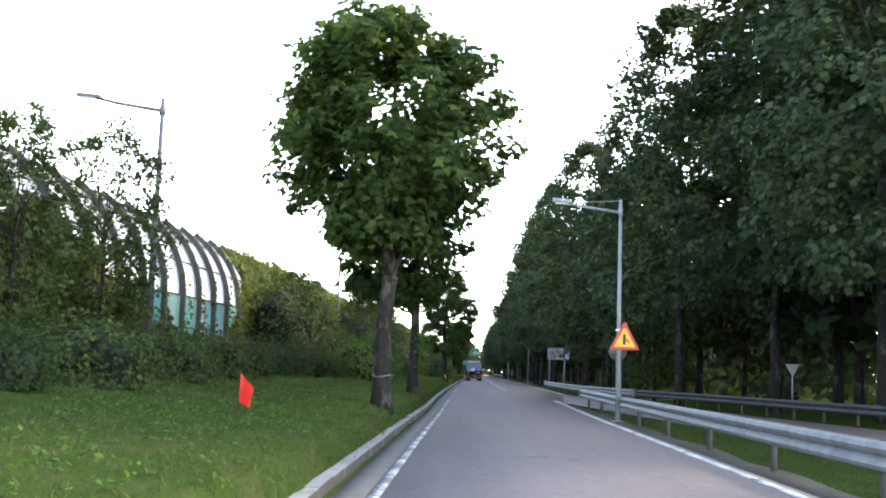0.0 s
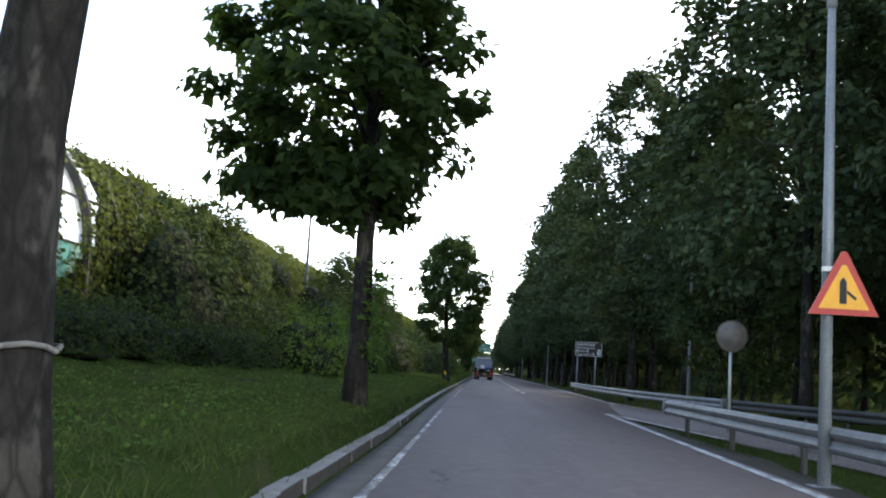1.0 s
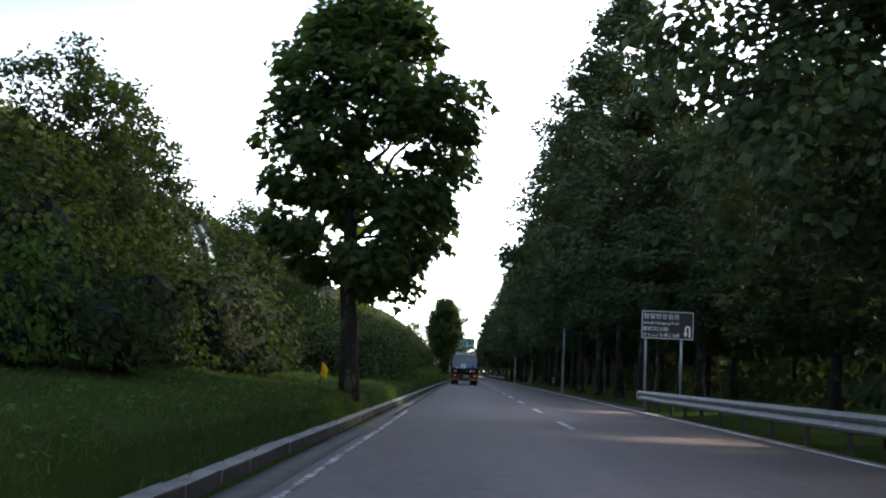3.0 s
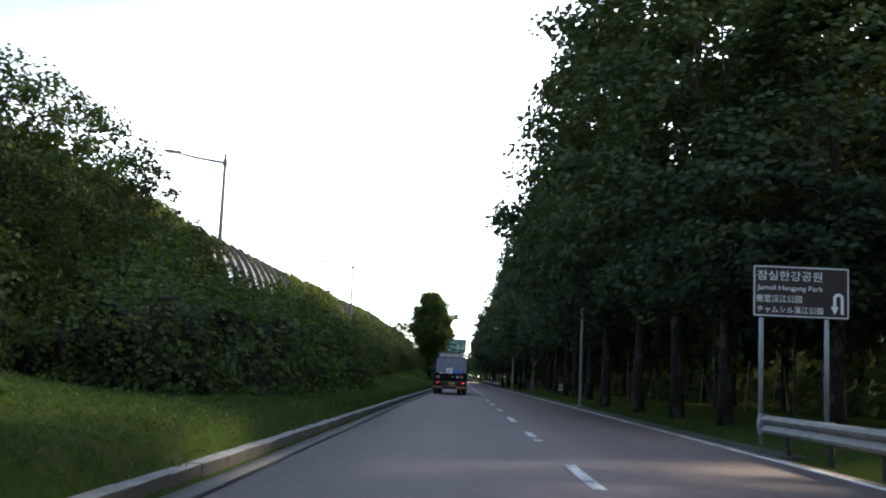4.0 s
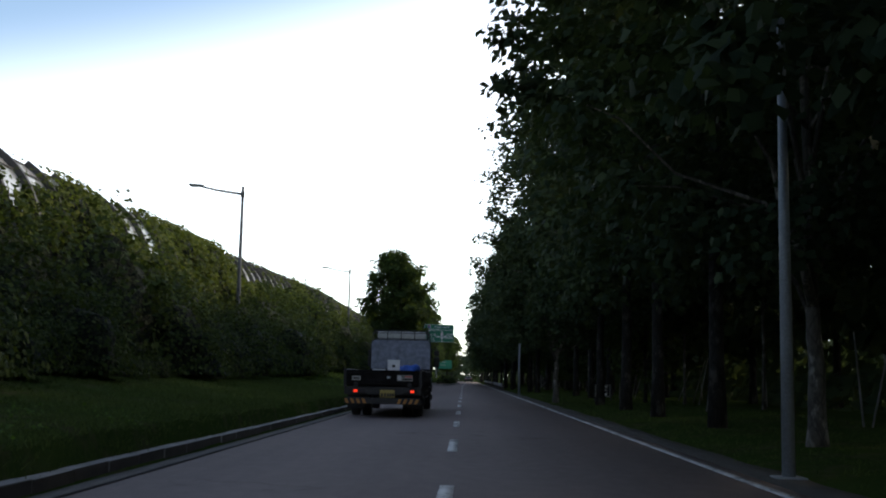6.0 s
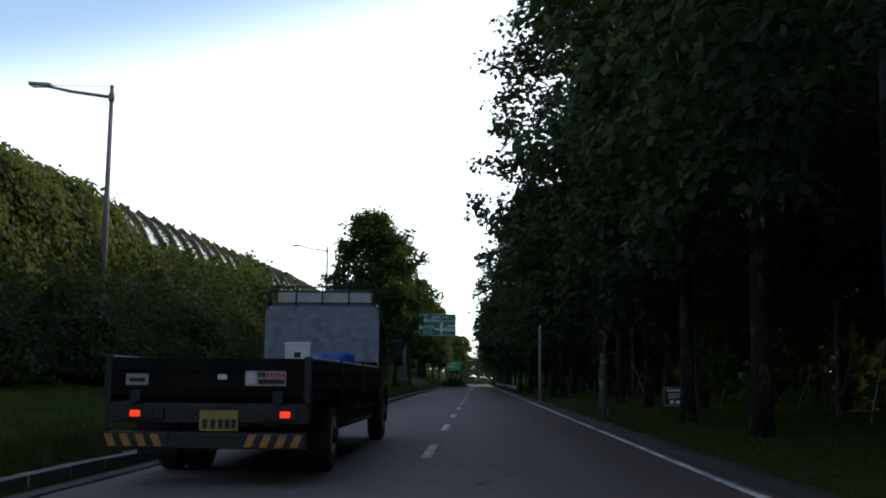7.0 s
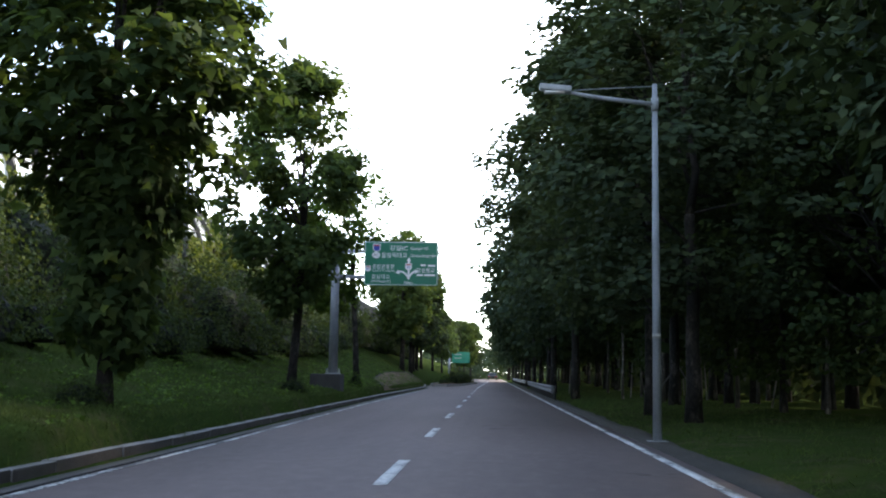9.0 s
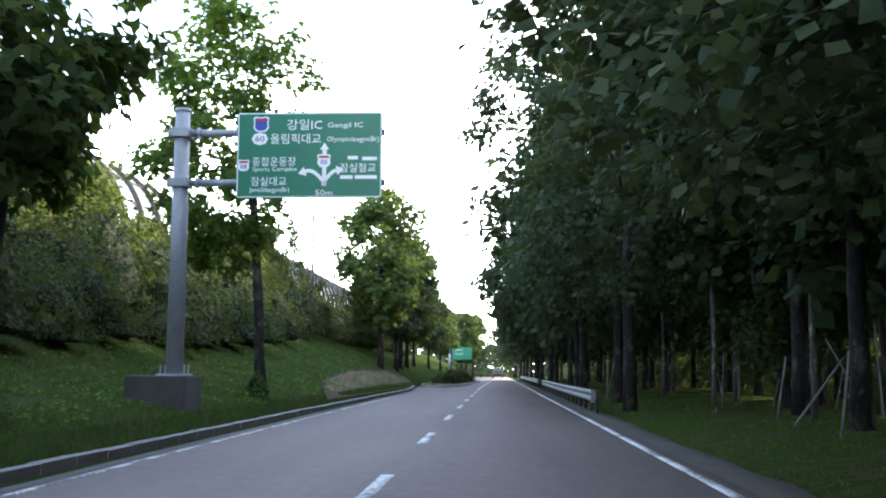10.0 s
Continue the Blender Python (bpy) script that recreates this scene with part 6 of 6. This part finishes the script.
        wheel(t, sx * 0.86, 8.0, 0.41, 0.26, sx)
    part("rear_axle", tube(bmesh.new(), [(-0.85, 1.75, 0.4), (0.85, 1.75, 0.4)], 0.09, 10), BLACK, t)
    part("front_axle", tube(bmesh.new(), [(-0.8, 8.0, 0.41), (0.8, 8.0, 0.41)], 0.06, 10), BLACK, t)
    part("fuel_tank", bx(0.5, 0.92, 5.0, 6.2, 0.42, 0.78, 0.05), GALV, t)
    part("tool_box", bx(-0.92, -0.5, 4.6, 6.0, 0.42, 0.78, 0.03), BLACK, t)
    # cab
    prof = [(7.08, 0.72), (7.08, 2.18), (7.2, 2.33), (8.15, 2.36), (8.50, 2.24), (8.88, 1.45), (8.95, 1.2), (8.98, 0.62), (8.80, 0.45), (8.52, 0.45), (8.44, 0.72), (8.28, 0.92), (8.0, 0.99), (7.72, 0.92), (7.56, 0.72)]
    bm = prism_x(bmesh.new(), prof, -0.97, 0.97)
    for v in bm.verts:
        if v.co.z > 1.4:
            v.co.x *= 1 - 0.075 * (v.co.z - 1.4)
    es = [e for e in bm.edges if abs(e.verts[0].co.x - e.verts[1].co.x) < 0.01 and max(e.verts[0].co.z, e.verts[1].co.z) > 1.3]
    bmesh.ops.bevel(bm, geom=es, offset=0.06, segments=3, profile=0.6, affect="EDGES")
    cab = part("cab", bm, CAB_PAINT, t, "dark grey tilting cab")
    part("rear_panel", prism(bmesh.new(), rounded(-0.97, 0.97, 0.98, 2.27, 0.13), 6.98, 7.08), CAB_PANEL, t, "blue-grey weathered board behind the cab")
    part("lower_board", bx(-0.4, 0.94, 6.95, 6.98, 0.98, 1.12, 0.008), CAB_PANEL, t)
    for sx in (-1, 1):
        out = [(7.35, 1.50), (7.35, 2.08), (8.28, 2.12), (8.62, 1.50), (8.2, 1.42)]
        for k, (a, b) in enumerate(((7.33, 7.62), (7.68, 8.62))):
            o = [(a, 1.48), (a, 2.06), (b - (0.32 if k else 0.0), 2.08), (b, 1.48)]
            bm = bmesh.new()
            vs = [bm.verts.new((sx * (0.975 * (1 - 0.075 * (z - 1.4)) + 0.004), yy, z)) for yy, z in o]
            bm.faces.new(vs)
            bmesh.ops.solidify(bm, geom=bm.faces[:], thickness=0.006)
            part("side_window", bm, GLASS, cab, "dark tinted side window")
        part("door_seam", bx(sx * 0.976 - 0.004, sx * 0.976 + 0.004, 7.645, 7.66, 0.95, 1.46), BLACK, cab)
        part("door_handle", bx(sx * 0.985 - 0.012, sx * 0.985 + 0.012, 7.70, 7.84, 1.30, 1.34, 0.006), GALV, cab)
        part("trim_line", bx(sx * 0.978 - 0.006, sx * 0.978 + 0.006, 7.12, 8.75, 1.02, 1.045, 0.004), TRIM_PALE, cab)
        part("grab_rail", tube(bmesh.new(), [(sx * 0.99, 7.12, 0.9), (sx * 1.0, 7.12, 2.0), (sx * 0.93, 7.14, 2.55)], 0.018, 6), BLACK, cab)
        arm = part("mirror_arm", tube(bmesh.new(), [(sx * 0.94, 8.5, 2.02), (sx * 1.12, 8.72, 2.04), (sx * 1.16, 8.76, 1.9), (sx * 1.16, 8.76, 1.35), (sx * 0.96, 8.72, 1.30)], 0.014, 6), BLACK, t)
        part("mirror", bx(sx * 1.15 - 0.10, sx * 1.15 + 0.10, 8.74, 8.80, 1.42, 1.78, 0.03), BLACK, arm, "tall black wing mirror")
        part("wide_mirror", bx(sx * 1.15 - 0.09, sx * 1.15 + 0.09, 8.74, 8.79, 1.82, 1.99, 0.03), BLACK, arm)
        part("headlamp", bx(sx * 0.7 - 0.16, sx * 0.7 + 0.16, 8.95, 9.0, 0.72, 0.88, 0.02), SIGN_WHITE, t)
        part("corner_lamp", bx(sx * 0.93 - 0.05, sx * 0.93 + 0.05, 8.78, 8.97, 0.74, 0.86, 0.015), ORANGE, t)
        bm = bmesh.new()
        arc = [(8.0 + 0.52 * math.cos(radians(a)), 0.45 + 0.56 * math.sin(radians(a))) for a in range(15, 166, 15)]
        inner = [(yy * 0.94 + 8.0 * 0.06, (z - 0.45) * 0.93 + 0.45) for yy, z in arc[::-1]]
        prism_x(bm, arc + inner, sx * 0.99 - 0.03, sx * 0.99 + 0.03)
        part("wheel_arch", bm, BLACK, t)
    part("windscreen", prism_x(bmesh.new(), [(8.53, 2.20), (8.88, 1.47), (8.90, 1.48), (8.55, 2.21)], -0.84, 0.84), GLASS, cab)
    part("front_bumper", bx(-0.98, 0.98, 8.82, 9.08, 0.40, 0.70, 0.05), TRIM_PALE, t)
    # wind deflector and rack over the cab
    part("roof_deflector", prism_x(bmesh.new(), [(7.2, 2.35), (7.2, 2.56), (7.5, 2.58), (8.3, 2.40), (8.3, 2.35)], -0.80, 0.80), TRIM_PALE, cab, "pale roof wind deflector")
    rack = part("roof_rack", tube(bmesh.new(), [(-0.88, 6.98, 2.52), (0.88, 6.98, 2.52)], 0.017, 6), BLACK, t, "thin tubular rack over the cab")
    for z in (2.52, 2.60):
        for a, b in (((-0.88, 6.98), (-0.88, 7.9)), ((0.88, 6.98), (0.88, 7.9)), ((-0.88, 7.9), (0.88, 7.9))) + ((((-0.88, 6.98), (0.88, 6.98)),) if z > 2.55 else ()):
            part("rail", tube(bmesh.new(), [(*a, z), (*b, z)], 0.014, 6), BLACK, rack)
    for a in (-0.88, -0.45, 0.0, 0.45, 0.88):
        part("upright", tube(bmesh.new(), [(a, 6.98, 2.27), (a, 6.98, 2.62)], 0.016, 6), BLACK, rack)
    for a in (-0.88, 0.88):
        part("upright", tube(bmesh.new(), [(a, 7.9, 2.3), (a, 7.9, 2.62)], 0.016, 6), BLACK, rack)
    # the rear fittings sit a hand's width to the kerb's far side
    for o in t.children_recursive:
        if o.name.startswith(("number_plate", "sticker", "latch_plate", "badge", "tail_lamp", "lit_lens", "clear_lens", "mark")) and max(v.co.x for v in o.data.vertices) > -0.2:
            o.data.transform(Matrix.Translation((0.075, 0, 0)))
    # the long bed reaches over the rear axle
    for o in t.children_recursive:
        ys = [v.co.y for v in o.data.vertices]
        if min(ys) > 6.75:
            continue
        if o.name.startswith(("wheel", "tyre", "hub", "rear_axle")):
            if max(ys) < 4:
                o.data.transform(Matrix.Translation((0, -0.35, 0)))
            continue
        for v in o.data.vertices:
            if v.co.y < 6.7:
                v.co.y -= 0.6 * (1 - v.co.y / 6.7)
            if v.co.z > 1.0 and max(ys) < 6.75:
                v.co.z -= 0.05
    return t


TX, TY = 1.33, 134.2
build_truck(TX, TY)


def tarp_bundle(x, y, z):
    rng = np.random.default_rng(3)
    bm = bmesh.new()
    bmesh.ops.create_icosphere(bm, subdivisions=4, radius=1.0)
    for v in bm.verts:
        p = v.co.copy()
        n = noise.noise(p * 1.7) * 0.22 + noise.noise(p * 4.5) * 0.07
        v.co = Vector((p.x * 0.48, p.y * 0.55, max(0.0, min(0.50, p.z * 0.72) + 0.02))) * (1 + n)
        v.co.z = max(0.0, v.co.z)
    for f in bm.faces:
        f.smooth = True
    ob = part("tarpaulin_load", bm, TARP)
    ob.location = (x, y, z)
    tagged(ob, "bulging load under a creased blue tarpaulin on the truck bed", "tarpaulin")


tarp_bundle(TX + 0.32, TY + 5.95, 0.90)


def crate(x, y, w, d, h, rz, z=0.9):
    c = thing("crate", "white plastic crate with a dark hand hole on the truck bed", "crate", (x, y, z), rz)
    part("body", bx(-w / 2, w / 2, -d / 2, d / 2, 0, h, 0.015), WHITE_BOX, c)
    part("hand_hole", bx(-0.05, 0.05, -d / 2 - 0.003, -d / 2 + 0.01, h * 0.66, h * 0.78, 0.003), BLACK, c)
    part("rim", bx(-w / 2 - 0.012, w / 2 + 0.012, -d / 2 - 0.012, d / 2 + 0.012, h - 0.05, h - 0.01, 0.006), WHITE_BOX, c)


crate(TX - 0.12, TY + 5.4, 0.38, 0.36, 0.70, 4)
crate(TX - 0.56, TY + 5.3, 0.34, 0.42, 0.40, -6)
crate(TX - 0.74, TY + 4.6, 0.30, 0.40, 0.36, 3)


# ---- a car far down the road ----
def far_car(x, y, paint, label):
    c = thing("car", label, "car", (x, y, 0))
    prof = [(0, 0.35), (0, 0.85), (0.35, 0.98), (0.75, 1.42), (2.2, 1.45), (3.05, 0.98), (4.2, 0.85), (4.3, 0.35)]
    bm = prism_x(bmesh.new(), prof, -0.88, 0.88)
    for v in bm.verts:
        if v.co.z > 1.1:
            v.co.x *= 0.8
    bmesh.ops.bevel(bm, geom=[e for e in bm.edges if abs(e.verts[0].co.x - e.verts[1].co.x) < 0.2], offset=0.05, segments=2, affect="EDGES")
    body = part("body", bm, paint, c)
    part("rear_window", prism_x(bmesh.new(), [(0.36, 1.0), (0.70, 1.37), (0.68, 1.40), (0.33, 1.01)], -0.64, 0.64), GLASS, body)
    for sx in (-1, 1):
        part("tail_lamp", bx(sx * 0.68 - 0.14, sx * 0.68 + 0.14, -0.02, 0.05, 0.68, 0.82, 0.02), SIGN_RED, c)
        for yy in (0.8, 3.4):
            wheel(c, sx * 0.78, yy, 0.31, 0.2, sx)
    part("bumper", bx(-0.86, 0.86, -0.06, 0.1, 0.32, 0.6, 0.04), BLACK, c)


far_car(4.6, 372, plain("dark_car_paint", (0.03, 0.032, 0.036), 0.3, 0.3), "dark saloon car far ahead on the road")
far_car(1.0, 418, plain("white_car_paint", (0.6, 0.6, 0.6), 0.3, 0.1), "white saloon car far ahead on the road")


# ---- traffic island and soil strip ahead ----
def build_island():
    isl = thing("traffic_island", "kerbed traffic island with low shrubs and bare soil", "traffic island", kind="structure")
    left = lambda y: -1.25 + interp(y, [250, 258], [0.6, 0])
    right = lambda y: interp(y, [250, 256, 292, 300], [0.6, 1.7, 2.7, 2.4])
    ys = [250 + 2 * i for i in range(26)]
    bm = bmesh.new()
    for side, s in ((left, 1), (right, -1)):
        sweep(bm, [(0, -0.05), (0, 0.2), (0.16, 0.2), (0.16, -0.05)], [(side(y) - (0.0 if s > 0 else 0.16), y, 0) for y in ys])
    box(bm, left(250), right(250), 249.9, 250.08, -0.05, 0.2)
    part("kerb_edge", bm, KERB, isl)
    v, q = [], []
    for i, y in enumerate(ys):
        for j in range(7):
            f = j / 6
            v.append((left(y) + 0.1 + f * (right(y) - left(y) - 0.2), y + 0.1, 0.17 + 0.12 * math.sin(math.pi * f) + 0.03 * noise.noise((f * 5, y, 0))))
    for i in range(len(ys) - 1):
        for j in range(6):
            a = i * 7 + j
            q += [a, a + 1, a + 8, a + 7]
    part_of("soil_bed", raw_mesh("soil_bed", v, 4, q, SOIL), None, isl, "bare reddish soil")


build_island()
rng = np.random.default_rng(21)
for x, y, k, s in ((0.2, 254, 0, 0.4), (0.9, 257, 1, 0.42), (0.0, 261, 3, 0.45), (1.2, 264, 1, 0.5), (0.3, 268, 0, 0.5), (1.4, 272, 1, 0.55), (0.2, 277, 2, 0.5), (1.5, 282, 0, 0.6), (0.6, 288, 1, 0.6)):
    clone(shrubs[k], x, y, rng.uniform(0, 360), s, 0.22)


def soil_width(y):
    return interp(y, [209, 216, 226, 238, 250], [0.12, 1.3, 1.75, 1.3, 0.4])


def build_soil_strip():
    v, q = [], []
    ys = [209 + 1.5 * i for i in range(28)]
    for y in ys:
        k = kerb_x(y)
        for j in range(7):
            x = k - 0.2 - soil_width(y) * j / 6
            v.append((x, y, ground_z(x, y) + 0.035))
    for i in range(len(ys) - 1):
        for j in range(6):
            a = i * 7 + j
            q += [a + 1, a, a + 7, a + 8]
    tagged(new("soil_strip", raw_mesh("soil_strip", v, 4, q, SOIL)), "bare reddish soil strip behind the kerb", "soil", kind="structure")
    edge = thing("soil_edging", "pale concrete edging stones round the soil strip", "edging", kind="structure")
    for i in range(39):
        y = 209.5 + i
        x = kerb_x(y) - 0.25 - soil_width(y)
        z = ground_z(x, y)
        st = part("edging_stone", bx(-0.06, 0.06, 0.01, 0.97, -0.1, 0.06, 0.015), DARK_CONCRETE, edge)
        st.location = (x, y, z)


build_soil_strip()


# ---- distance ----
def far_tower():
    t = thing("apartment_tower", "pale high apartment tower far behind the trees", "apartment tower", (98, 318, 0))
    part("walls", bx(-7, 9, 0, 14, 0, 80, 0.1), TOWER, t)
    part("roof_house", bx(-3, 4, 4, 10, 80, 84, 0.1), TOWER, t)
    me = bpy.data.meshes.new("window")
    bm = bx(-0.9, 0.9, -0.06, 0.05, -0.7, 0.7, 0.02)
    bm.to_mesh(me)
    bm.free()
    me.materials.append(GLASS)
    for f in range(27):
        for c in range(4):
            w = part_of("window", me, None, t)
            w.location = (-4.8 + 4 * c, 0, 2.0 + 2.9 * f)


far_tower()


def build_woods(name, label, seed, n, place, size, material):
    rng = np.random.default_rng(seed)
    p, nr = place(rng, n)
    me = leaves(name, p, nr, rng.uniform(0.7, 1.3, len(p)) * size, rng, material)
    tagged(new(name, me), label, "woods", kind="stuff")


# leaves added between the trunks to keep skylight out of the woods
def undergrowth(rng, n):
    y = rng.uniform(20, 430, n)
    x = 15.5 + 24 * rng.uniform(0, 1, n) ** 1.3 + np.interp(y, [0, 40, 62], [9, 4, 0])
    h = np.array([2.6 + 1.6 * noise.noise((a * 0.25, b * 0.25, 4.0)) for a, b in zip(x, y)]) * np.interp(x, [15, 19, 30, 40], [0.35, 1.0, 1.5, 1.8])
    z = h * rng.uniform(0, 1, n) ** 0.7 + 0.2
    return np.stack([x, y, z], 1), np.stack([-np.ones(n), -0.6 * np.ones(n), 0.8 * np.ones(n)], 1)


build_woods("undergrowth", "undergrowth added to close the light gaps inside the woods", 91, 42000, undergrowth, 0.55, LEAF_R)


def far_belt(rng, n):
    k = n // 3
    y = np.concatenate([rng.uniform(10, 500, k), rng.uniform(395, 440, k), rng.uniform(395, 440, n - 2 * k)])
    # the first third is a wall added behind the woods against side light
    x = np.concatenate([rng.uniform(40, 52, k), rng.uniform(8, 60, k), rng.uniform(-60, 9, n - 2 * k)])
    top = np.array([10.5 + 4 * noise.noise((a * 0.12, b * 0.12, 1.0)) for a, b in zip(x, y)])
    z = np.concatenate([top[:2 * k], top[2 * k:] * np.interp(x[2 * k:], [-30, -8, 0, 9], [0.75, 0.75, 0.55, 0.7])]) * rng.uniform(0.02, 1, n) ** 0.8
    return np.stack([x, y, z], 1), np.stack([0.2 * rng.normal(0, 1, n), -np.ones(n), 0.8 * np.ones(n)], 1)


build_woods("far_woods", "distant belt of dark-green woods", 92, 21000, far_belt, 0.95, LEAF_R)
